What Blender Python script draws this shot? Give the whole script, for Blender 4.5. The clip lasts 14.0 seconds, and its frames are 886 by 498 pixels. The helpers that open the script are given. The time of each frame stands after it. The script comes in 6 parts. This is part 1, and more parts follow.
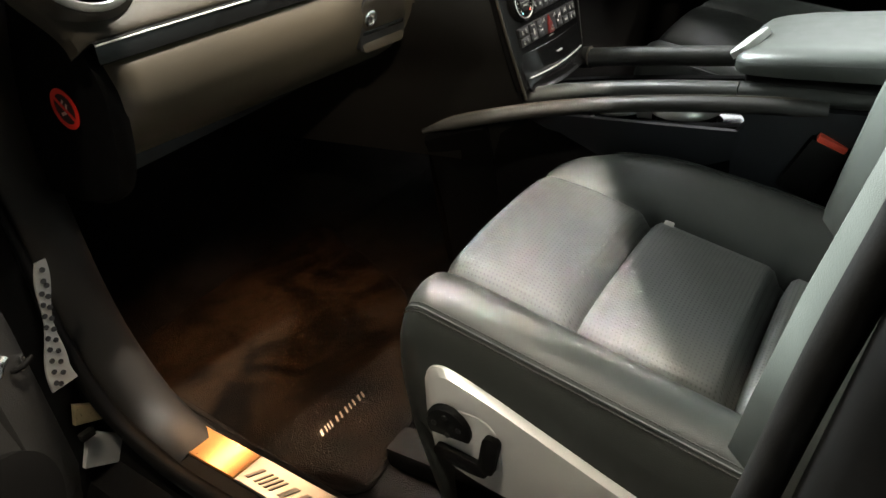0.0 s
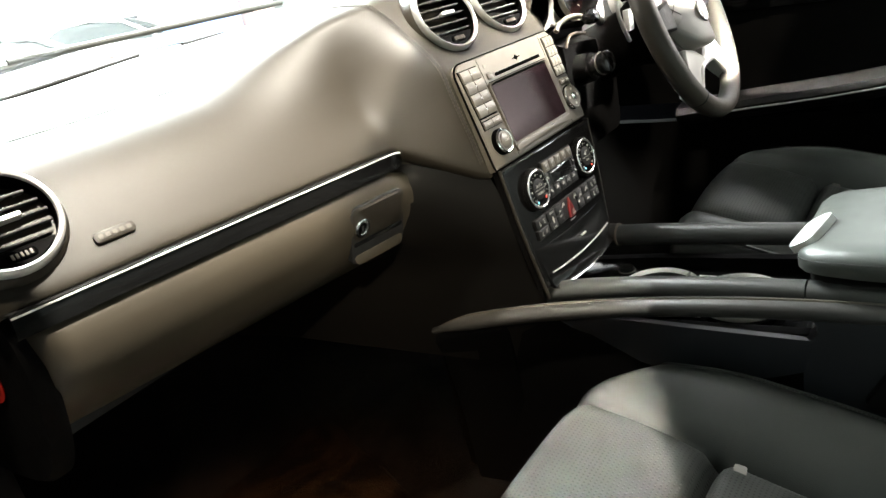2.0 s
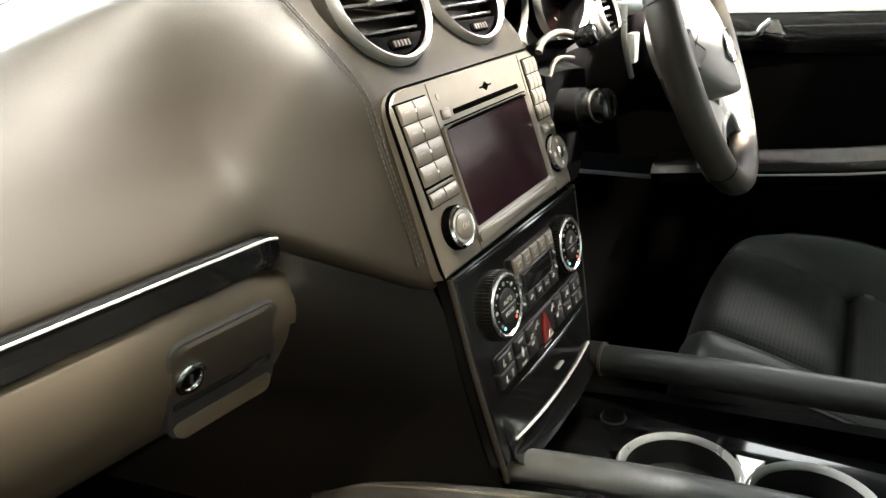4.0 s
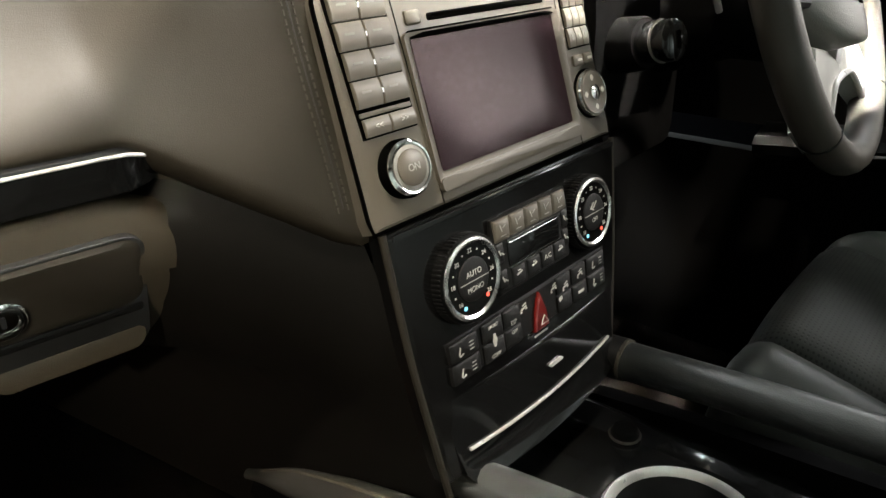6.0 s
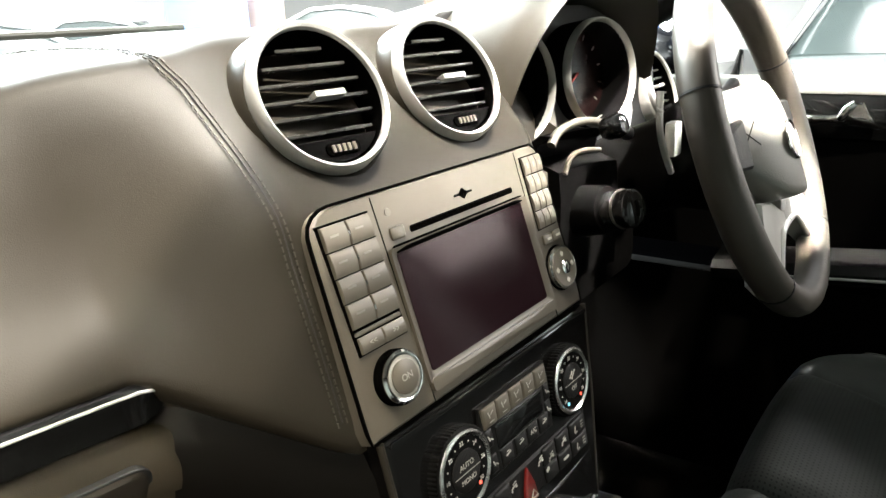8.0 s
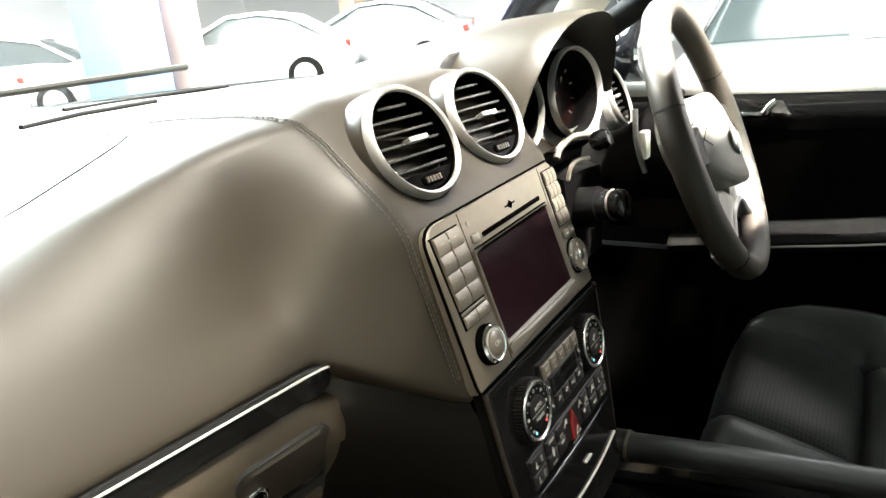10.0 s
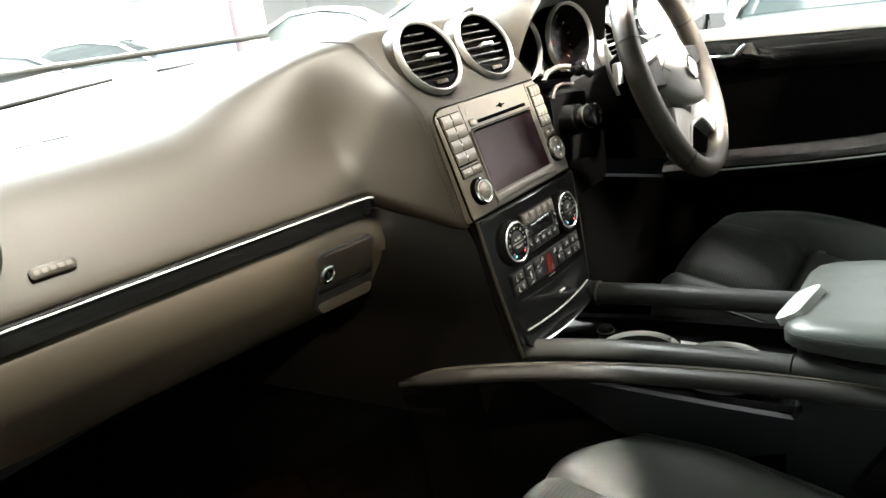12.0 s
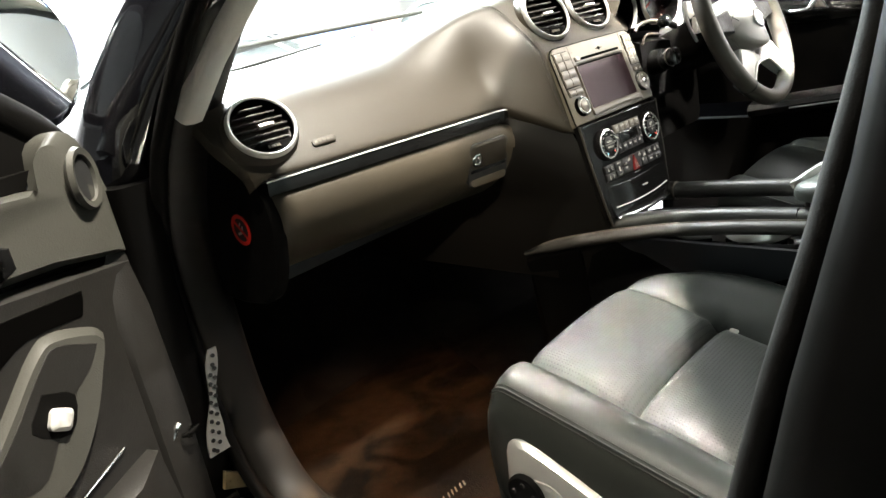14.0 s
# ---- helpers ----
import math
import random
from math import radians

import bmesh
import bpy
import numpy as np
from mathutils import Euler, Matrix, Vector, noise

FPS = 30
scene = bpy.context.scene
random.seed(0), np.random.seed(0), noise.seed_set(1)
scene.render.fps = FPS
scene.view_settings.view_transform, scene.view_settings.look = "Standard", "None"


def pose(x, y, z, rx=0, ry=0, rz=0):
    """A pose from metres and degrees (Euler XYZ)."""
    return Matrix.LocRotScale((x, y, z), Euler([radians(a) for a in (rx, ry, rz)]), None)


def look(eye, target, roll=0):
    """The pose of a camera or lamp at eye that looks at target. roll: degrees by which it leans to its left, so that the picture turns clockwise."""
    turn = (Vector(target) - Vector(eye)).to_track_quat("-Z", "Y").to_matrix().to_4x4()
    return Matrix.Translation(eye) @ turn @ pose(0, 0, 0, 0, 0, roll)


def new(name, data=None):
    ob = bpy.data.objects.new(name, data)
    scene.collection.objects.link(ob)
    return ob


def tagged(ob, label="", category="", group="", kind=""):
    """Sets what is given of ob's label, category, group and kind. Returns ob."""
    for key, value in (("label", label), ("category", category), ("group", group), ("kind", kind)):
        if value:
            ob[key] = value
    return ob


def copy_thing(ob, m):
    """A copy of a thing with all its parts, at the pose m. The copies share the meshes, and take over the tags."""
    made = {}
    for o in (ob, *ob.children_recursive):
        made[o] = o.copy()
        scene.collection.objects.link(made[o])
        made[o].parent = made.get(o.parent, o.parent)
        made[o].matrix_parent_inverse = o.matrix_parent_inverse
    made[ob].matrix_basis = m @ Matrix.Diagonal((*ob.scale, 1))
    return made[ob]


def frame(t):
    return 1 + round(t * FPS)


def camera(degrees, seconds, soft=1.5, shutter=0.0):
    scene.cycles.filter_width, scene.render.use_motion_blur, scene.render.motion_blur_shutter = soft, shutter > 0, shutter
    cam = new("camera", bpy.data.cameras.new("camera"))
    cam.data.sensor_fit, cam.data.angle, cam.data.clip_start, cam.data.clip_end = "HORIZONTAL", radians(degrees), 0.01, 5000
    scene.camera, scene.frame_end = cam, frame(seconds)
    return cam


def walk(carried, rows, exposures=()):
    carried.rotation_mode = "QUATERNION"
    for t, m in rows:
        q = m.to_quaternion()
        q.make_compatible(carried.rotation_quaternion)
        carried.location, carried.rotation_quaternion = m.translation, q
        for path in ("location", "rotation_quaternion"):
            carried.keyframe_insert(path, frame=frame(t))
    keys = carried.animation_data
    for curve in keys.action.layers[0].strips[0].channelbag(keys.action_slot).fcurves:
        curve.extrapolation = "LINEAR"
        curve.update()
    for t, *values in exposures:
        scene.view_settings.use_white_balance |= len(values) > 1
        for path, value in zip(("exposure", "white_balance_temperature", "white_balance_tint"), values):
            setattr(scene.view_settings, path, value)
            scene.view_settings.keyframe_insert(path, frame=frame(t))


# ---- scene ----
cam = camera(61.5, 14.0)
PATH = [
    (0, (-1.139, -0.586, 1.255), (0.246, 0.455, 0.256), -8.4),
    (0.5, (-1.179, -0.615, 1.231), (0.164, 0.402, 0.153), -9.1),
    (1, (-1.163, -0.621, 1.265), (0.237, 0.451, 0.322), -9.3),
    (1.5, (-1.08, -0.563, 1.302), (0.4, 0.514, 0.496), -10.2),
    (2, (-0.935, -0.496, 1.307), (0.54, 0.647, 0.587), -11.7),
    (2.5, (-0.85, -0.446, 1.284), (0.599, 0.666, 0.468), -9.8),
    (3, (-0.784, -0.36, 1.297), (0.791, 0.571, 0.489), -10.2),
    (3.5, (-0.702, -0.272, 1.293), (0.95, 0.491, 0.462), -6.6),
    (4, (-0.59, -0.248, 1.268), (1.026, 0.669, 0.527), -3.6),
    (6.3, (-0.416, -0.273, 1.206), (0.983, 0.885, 0.369), -1.1),
    (6.5, (-0.415, -0.273, 1.216), (1.019, 0.849, 0.39), -2.2),
    (7, (-0.418, -0.273, 1.232), (1.032, 0.888, 0.489), -2.7),
    (7.5, (-0.417, -0.261, 1.265), (1.104, 0.84, 0.575), -0.5),
    (8, (-0.428, -0.264, 1.284), (1.106, 0.866, 0.676), -2.8),
    (8.2, (-0.435, -0.271, 1.301), (1.142, 0.832, 0.757), -1.7),
    (10.3, (-0.666, -0.255, 1.356), (0.989, 0.667, 0.714), -7.3),
    (10.5, (-0.701, -0.276, 1.362), (0.981, 0.611, 0.741), -8.4),
    (11, (-0.805, -0.317, 1.342), (0.847, 0.552, 0.622), -7.4),
    (11.5, (-0.839, -0.392, 1.329), (0.748, 0.608, 0.635), -10.6),
    (12, (-0.885, -0.479, 1.302), (0.653, 0.634, 0.672), -8.0),
    (12.5, (-0.987, -0.554, 1.301), (0.464, 0.635, 0.608), -9.2),
    (13, (-1.152, -0.592, 1.29), (0.333, 0.522, 0.543), -10.4),
    (13.3, (-1.251, -0.611, 1.286), (0.21, 0.539, 0.55), -10.0),
    (13.5, (-1.275, -0.645, 1.309), (0.166, 0.533, 0.579), -8.7),
    (14, (-1.257, -0.753, 1.284), (0.064, 0.619, 0.673), -11.0),
]
walk(cam, [(t, look(eye, target, roll)) for t, eye, target, roll in PATH], [(0, 0.12), (1.0, 0.22), (1.5, 0.28), (2.2, 0.2), (4.2, 0.1), (6.3, -0.22), (7.5, -0.18), (8.0, -0.25), (10.5, -0.28), (11.5, -0.12), (12.5, 0.08), (13.3, 0.32), (14, 0.32)])

# ---------------------------------------------------------------- world, lamps
world = bpy.data.worlds.new("showroom_air")
world.use_nodes = True
scene.world = world
wb = world.node_tree.nodes["Background"]
wb.inputs[0].default_value = (0.9, 0.95, 1.0, 1)
wb.inputs[1].default_value = 0.02


def lamp(name, eye, target, power, size, colour=(1, 1, 1), size_y=None, spread=180):
    data = bpy.data.lights.new(name, "AREA")
    data.energy, data.size, data.color, data.spread = power, size, colour, radians(spread)
    if size_y:
        data.shape, data.size_y = "RECTANGLE", size_y
    ob = new(name, data)
    ob.matrix_world = look(eye, target)
    return ob


lamp("ceiling_spot_lamp", (-0.50, 0.05, 4.3), (-0.62, -0.42, 0.8), 26, 0.05, (1.0, 0.97, 0.88), None, 25)
lamp("rear_spot_lamp", (-0.18, -1.42, 4.3), (-0.45, 0.1, 1.0), 740, 0.13, (1.0, 0.94, 0.82))
# Added narrow fill, aimed to brighten the glove lid's right end.
lamp("lid_fill_lamp", (-2.75, -2.3, 3.0), (-0.27, 0.1, 1.02), 0.5, 0.10, (1.0, 0.90, 0.72), None, 9)
lamp("aisle_lamp", (-1.3, -0.45, 4.3), (-0.7, -0.3, 0.7), 155, 0.14, (1.0, 0.91, 0.74))
lamp("windscreen_panel_lamp", (1.3, 4.2, 4.0), (-0.35, 0.45, 1.2), 3200, 2.0, (0.86, 1.0, 1.0), 1.2)
# Two added fills with no known source, to brighten the steering wheel pad.
lamp("hub_fill_lamp", (0.42, -0.88, 4.3), (0.43, -0.07, 1.14), 52, 0.08, (1.0, 0.97, 0.9), None, 24)
lamp("driver_side_fill_lamp", (3.6, -3.0, 3.0), (0.5, -0.1, 1.15), 120, 0.35, (1.0, 0.96, 0.88))
lamp("hall_panel_lamp", (6.5, 9.0, 4.7), (6.5, 9.8, 0.0), 17000, 14.0, (0.97, 0.99, 1.0), 7.0)
lamp("side_panel_lamp", (6.4, -0.3, 4.6), (5.4, -0.4, 0.0), 200, 3.0, (0.97, 0.98, 1.0), 1.6)
# Added soft fill through the windscreen for the seats and console.
lamp("front_fill_lamp", (0.9, 2.3, 4.4), (-0.2, -0.3, 0.8), 360, 1.5, (0.97, 1.0, 0.97), 1.0)
lamp("rear_hall_lamp", (9.5, -5.6, 4.7), (9.5, -6.4, 0.0), 3200, 6.0, (1.0, 0.96, 0.94), 2.5)
lamp("footwell_lamp", (-0.47, 0.42, 0.868), (-0.47, 0.30, 0.48), 2.8, 0.30, (1.0, 0.60, 0.32), 0.10, 105)


# ---------------------------------------------------------------- materials
def material(name, colour, rough=0.5, metal=0.0, grain=0.0, scale=400.0, wear=0.12, wear_scale=6.0, coat=0.0, spec=0.5, depth=0.0006, rough_var=0.10):
    m = bpy.data.materials.new(name)
    m.use_nodes = True
    nt = m.node_tree
    b = nt.nodes["Principled BSDF"]
    co = nt.nodes.new("ShaderNodeTexCoord")
    big = nt.nodes.new("ShaderNodeTexNoise")
    big.inputs["Scale"].default_value, big.inputs["Detail"].default_value = wear_scale, 5
    nt.links.new(co.outputs["Object"], big.inputs["Vector"])
    ramp = nt.nodes.new("ShaderNodeMix")
    ramp.data_type = "RGBA"
    ramp.inputs[6].default_value = (*[c * (1 - wear) for c in colour], 1)
    ramp.inputs[7].default_value = (*[min(1, c * (1 + wear)) for c in colour], 1)
    nt.links.new(big.outputs["Fac"], ramp.inputs[0])
    nt.links.new(ramp.outputs[2], b.inputs["Base Color"])
    mr = nt.nodes.new("ShaderNodeMapRange")
    mr.inputs[1].default_value, mr.inputs[2].default_value = 0.3, 0.7
    mr.inputs[3].default_value, mr.inputs[4].default_value = max(0.01, rough - rough_var * rough), min(1, rough + rough_var * rough)
    mid = nt.nodes.new("ShaderNodeTexNoise")
    mid.inputs["Scale"].default_value, mid.inputs["Detail"].default_value = wear_scale * 7, 6
    nt.links.new(co.outputs["Object"], mid.inputs["Vector"])
    nt.links.new(mid.outputs["Fac"], mr.inputs[0])
    nt.links.new(mr.outputs[0], b.inputs["Roughness"])
    b.inputs["Metallic"].default_value = metal
    b.inputs["Coat Weight"].default_value = coat
    b.inputs["Specular IOR Level"].default_value = spec
    if grain:
        v = nt.nodes.new("ShaderNodeTexVoronoi")
        v.inputs["Scale"].default_value = scale
        nt.links.new(co.outputs["Object"], v.inputs["Vector"])
        bump = nt.nodes.new("ShaderNodeBump")
        bump.inputs["Strength"].default_value, bump.inputs["Distance"].default_value = grain, depth
        nt.links.new(v.outputs["Distance"], bump.inputs["Height"])
        nt.links.new(bump.outputs[0], b.inputs["Normal"])
    return m


def perforated(name, colour, rough):
    m = material(name, colour, rough)
    nt = m.node_tree
    b = nt.nodes["Principled BSDF"]
    co = nt.nodes.new("ShaderNodeTexCoord")
    v = nt.nodes.new("ShaderNodeTexVoronoi")
    v.voronoi_dimensions = "2D"
    v.inputs["Scale"].default_value, v.inputs["Randomness"].default_value = 210, 0.0
    nt.links.new(co.outputs["Object"], v.inputs["Vector"])
    hole = nt.nodes.new("ShaderNodeMapRange")
    hole.inputs[1].default_value, hole.inputs[2].default_value = 0.16, 0.28
    nt.links.new(v.outputs["Distance"], hole.inputs[0])
    mix = nt.nodes.new("ShaderNodeMix")
    mix.data_type = "RGBA"
    mix.inputs[6].default_value = (0.022, 0.022, 0.020, 1)
    old = b.inputs["Base Color"].links[0].from_socket
    nt.links.new(hole.outputs[0], mix.inputs[0])
    nt.links.new(old, mix.inputs[7])
    nt.links.new(mix.outputs[2], b.inputs["Base Color"])
    bump = nt.nodes.new("ShaderNodeBump")
    bump.inputs["Strength"].default_value, bump.inputs["Distance"].default_value = 0.3, 0.0005
    nt.links.new(hole.outputs[0], bump.inputs["Height"])
    nt.links.new(bump.outputs[0], b.inputs["Normal"])
    return m


def clear_glass(name, tint=(1, 1, 1)):
    m = bpy.data.materials.new(name)
    m.use_nodes = True
    nt = m.node_tree
    nt.nodes.clear()
    out = nt.nodes.new("ShaderNodeOutputMaterial")
    mix = nt.nodes.new("ShaderNodeMixShader")
    lw = nt.nodes.new("ShaderNodeLayerWeight")
    lw.inputs[0].default_value = 0.5
    pw = nt.nodes.new("ShaderNodeMath")
    pw.operation, pw.inputs[1].default_value = "POWER", 4.0
    nt.links.new(lw.outputs["Facing"], pw.inputs[0])
    fr = nt.nodes.new("ShaderNodeMapRange")
    fr.inputs[3].default_value, fr.inputs[4].default_value = 0.03, 0.35
    nt.links.new(pw.outputs[0], fr.inputs[0])
    tr = nt.nodes.new("ShaderNodeBsdfTransparent")
    tr.inputs[0].default_value = (*tint, 1)
    gl = nt.nodes.new("ShaderNodeBsdfGlossy")
    gl.inputs["Roughness"].default_value = 0.02
    nt.links.new(fr.outputs[0], mix.inputs[0])
    nt.links.new(tr.outputs[0], mix.inputs[1])
    nt.links.new(gl.outputs[0], mix.inputs[2])
    nt.links.new(mix.outputs[0], out.inputs[0])
    return m


def glowing(name, colour, strength):
    m = bpy.data.materials.new(name)
    m.use_nodes = True
    b = m.node_tree.nodes["Principled BSDF"]
    b.inputs["Base Color"].default_value = (*colour, 1)
    b.inputs["Emission Color"].default_value = (*colour, 1)
    b.inputs["Emission Strength"].default_value = strength
    return m


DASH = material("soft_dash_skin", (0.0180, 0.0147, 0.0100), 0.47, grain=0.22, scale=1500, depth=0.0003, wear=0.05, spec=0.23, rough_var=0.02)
# Same skin as the dash, its colour raised so the lid looks better lit.
LID = material("brightened_dash_skin", (0.0335, 0.0268, 0.0175), 0.48, grain=0.22, scale=1500, depth=0.0003, wear=0.05, spec=0.35, rough_var=0.02)
# Dash grain with the colour lowered to hold the flank dark under the spots.
FLANK = material("darkened_flank_skin", (0.0034, 0.0028, 0.0021), 0.55, grain=0.22, scale=1500, depth=0.0003, wear=0.05, spec=0.14, rough_var=0.02)
PLASTIC = material("black_grained_plastic", (0.0050, 0.0046, 0.0043), 0.50, grain=0.3, scale=900, spec=0.2)
LEATHER = material("black_leather", (0.050, 0.053, 0.047), 0.40, grain=0.30, scale=900, depth=0.0004, wear=0.14, spec=0.5)
PERF = perforated("perforated_leather", (0.068, 0.070, 0.064), 0.50)
THREAD = material("black_stitching", (0.020, 0.018, 0.016), 0.7)
SEAMTHREAD = material("grey_brown_thread", (0.036, 0.030, 0.021), 0.6)
SATIN = material("satin_anthracite_panel", (0.080, 0.069, 0.053), 0.46, wear=0.05, spec=0.35)
KEYCAP = material("soft_key_plastic", (0.094, 0.081, 0.062), 0.42, wear=0.06)
GLOSS = material("piano_black_lacquer", (0.006, 0.006, 0.006), 0.08, coat=0.08, wear=0.3, rough_var=0.2, spec=0.28)
CLIMATE = material("black_climate_fascia", (0.0042, 0.0040, 0.0039), 0.18, wear=0.2, spec=0.26)
CHROME = material("polished_chrome", (0.82, 0.81, 0.78), 0.12, 1.0)
SILVER = material("satin_silver_paint", (0.55, 0.54, 0.51), 0.34, 0.5, wear=0.05)
STEEL = material("brushed_steel", (0.20, 0.185, 0.165), 0.32, 0.8, wear=0.04, wear_scale=5)
CAPBLACK = material("matt_black_plastic", (0.0020, 0.0018, 0.0017), 0.7, spec=0.04)
RAILSKIN = material("black_rail_leather", (0.038, 0.039, 0.036), 0.36, grain=0.25, scale=900, depth=0.0004, wear=0.1, spec=0.5)
RUBBER = material("black_rubber", (0.0016, 0.0014, 0.0012), 0.60, grain=0.2, scale=500, spec=0.06)
PAINT = material("black_car_paint", (0.006, 0.006, 0.008), 0.12, coat=1.0, wear=0.2)
CARPET = material("dark_carpet", (0.0055, 0.0045, 0.0038), 0.95, grain=1.0, scale=650, depth=0.003, wear=0.35, wear_scale=9, spec=0.03)
MAT = material("brown_black_velour", (0.0053, 0.0032, 0.0018), 0.95, grain=1.0, scale=520, depth=0.003, wear=0.75, wear_scale=8, spec=0.03)
for m_ in (MAT, CARPET):
    nt_ = m_.node_tree
    big_ = [n for n in nt_.nodes if n.type == "TEX_NOISE" and n.inputs["Scale"].default_value < 30][0]
    big_.inputs["Distortion"].default_value = 1.4
    mix_ = [n for n in nt_.nodes if n.type == "MIX"][0]
    mr_ = nt_.nodes.new("ShaderNodeMapRange")
    mr_.inputs[1].default_value, mr_.inputs[2].default_value = 0.38, 0.62
    nt_.links.new(big_.outputs["Fac"], mr_.inputs[0])
    nt_.links.new(mr_.outputs[0], mix_.inputs[0])
SLAT = material("satin_black_slat", (0.028, 0.027, 0.025), 0.28, spec=0.6)
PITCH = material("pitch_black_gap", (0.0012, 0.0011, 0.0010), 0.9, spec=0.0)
WELL = material("vent_interior_black", (0.006, 0.006, 0.006), 0.6)
SCREEN = material("violet_black_display", (0.012, 0.005, 0.007), 0.14, spec=0.34, rough_var=0.05)
SCREEN.node_tree.nodes["Principled BSDF"].inputs["Specular Tint"].default_value = (1.0, 0.68, 0.70, 1)
# Black wiper lightened to grey; the windscreen glare is in its colour.
WIPER = material("glare_washed_wiper_grey", (0.045, 0.048, 0.044), 0.6)
DIALFACE = material("dark_dial_face", (0.012, 0.005, 0.005), 0.25)
POST = material("satin_black_post", (0.0012, 0.0011, 0.0010), 0.5, wear=0.2, spec=0.04)
FRAMETRIM = material("brown_black_frame_trim", (0.0065, 0.0054, 0.0044), 0.5, grain=0.2, scale=900, spec=0.18)
HANDLE = material("dark_handle_plastic", (0.030, 0.028, 0.025), 0.42, wear=0.04)
PANEL = material("smooth_dark_panel", (0.017, 0.018, 0.021), 0.40, wear=0.03, spec=0.28, rough_var=0.02)
LINE = material("bright_satin_line", (0.86, 0.84, 0.80), 0.30, 0.6, wear=0.03)
RING = material("sparkling_dial_ring", (0.68, 0.66, 0.62), 0.26, 1.0)
FLAP = material("latch_flap_skin", (0.017, 0.0140, 0.0100), 0.55, spec=0.22, grain=0.2, scale=1500, depth=0.0003)
FAINT = material("faint_print", (0.16, 0.15, 0.13), 0.6)
MARK = material("white_print", (0.50, 0.48, 0.43), 0.6)
GREYMARK = material("grey_print", (0.34, 0.33, 0.30), 0.6)
HAZARD = material("dark_red_switch", (0.13, 0.007, 0.006), 0.3, coat=0.2)
RED = material("red_plastic", (0.55, 0.02, 0.012), 0.35, coat=0.2)
ORANGE = material("red_buckle_button", (0.80, 0.09, 0.05), 0.4)
LINER = material("grey_headliner_cloth", (0.24, 0.23, 0.21), 0.95, grain=0.6, scale=600)
TRIMLIGHT = material("light_pillar_trim", (0.50, 0.47, 0.41), 0.8, grain=0.4, scale=600)
DOORGREY = material("door_card_leatherette", (0.032, 0.031, 0.026), 0.5, spec=0.3, grain=0.4, scale=420)
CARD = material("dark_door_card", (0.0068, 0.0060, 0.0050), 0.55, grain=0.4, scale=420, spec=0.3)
DOORUP = material("door_upper_leatherette", (0.12, 0.118, 0.105), 0.5, grain=0.4, scale=420)
WHEELSKIN = material("steering_wheel_leather", (0.056, 0.047, 0.037), 0.50, spec=0.4, grain=0.25, scale=900, depth=0.0004)
GLASS = clear_glass("window_glass", (0.97, 0.99, 0.98))
ALU = material("studded_aluminium", (0.66, 0.65, 0.62), 0.35, 0.8)
BLUELED = glowing("blue_dot", (0.25, 0.75, 1.0), 1.2)
REDLED = glowing("red_dot", (1.0, 0.10, 0.06), 1.5)
# Floor colour kept near black to stop light bouncing up into the cabin.
FLOORM = material("showroom_tiles", (0.025, 0.025, 0.025), 0.25, wear=0.05, wear_scale=2)
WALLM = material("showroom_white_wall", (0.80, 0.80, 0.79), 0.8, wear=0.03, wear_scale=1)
# Near black, so the unseen walls and ceiling throw little light back.
DIMWALL = material("bounce_cutting_wall", (0.06, 0.06, 0.06), 0.8, wear=0.05, wear_scale=1)


# ---------------------------------------------------------------- mesh helpers
def part(name, bm, mat, parent=None, label="", angle=38, kind="", flip=True):
    if flip:
        bmesh.ops.recalc_face_normals(bm, faces=bm.faces)
    me = bpy.data.meshes.new(name)
    bm.to_mesh(me)
    bm.free()
    me.materials.append(mat)
    me.polygons.foreach_set("use_smooth", [True] * len(me.polygons))
    me.set_sharp_from_angle(angle=radians(angle))
    ob = new(name, me)
    if parent:
        ob.parent = parent
        ob.matrix_parent_inverse = parent.matrix_world.inverted()
    return tagged(ob, label=label, kind=kind)


def root(name, at, label, category, group="", kind=""):
    ob = new(name)
    ob.empty_display_size = 0.05
    ob.matrix_world = Matrix.Translation(at)
    bpy.context.view_layer.update()
    return tagged(ob, label, category, group, kind)


def grid(bm, rows, wrap=False):
    vs = [[bm.verts.new(p) for p in r] for r in rows]
    for a, b in zip(vs, vs[1:]):
        n = len(a)
        for i in range(n if wrap else n - 1):
            j = (i + 1) % n
            try:
                bm.faces.new((a[i], a[j], b[j], b[i]))
            except ValueError:
                pass
    return vs


def thicken(rows, d):
    """Closed sheet: rows of points pushed by the vector d."""
    bm = bmesh.new()
    a = grid(bm, rows)
    b = grid(bm, [[Vector(p) + Vector(d) for p in r] for r in rows])
    rim = lambda v: v[0] + [r[-1] for r in v[1:]] + v[-1][-2::-1] + [r[0] for r in v[-2:0:-1]]
    ra, rb = rim(a), rim(b)
    for i in range(len(ra)):
        j = (i + 1) % len(ra)
        bm.faces.new((ra[i], ra[j], rb[j], rb[i]))
    return bm


def spline(points, n):
    """Smooth curve through the points."""
    p = [Vector(q) for q in points]
    p = [2 * p[0] - p[1]] + p + [2 * p[-1] - p[-2]]
    out = []
    for k in range(1, len(p) - 2):
        for i in range(n):
            t = i / n
            a, b, c, d = p[k - 1:k + 3]
            out.append(0.5 * (2 * b + (c - a) * t + (2 * a - 5 * b + 4 * c - d) * t * t + (3 * b - a - 3 * c + d) * t ** 3))
    return out + [p[-2]]


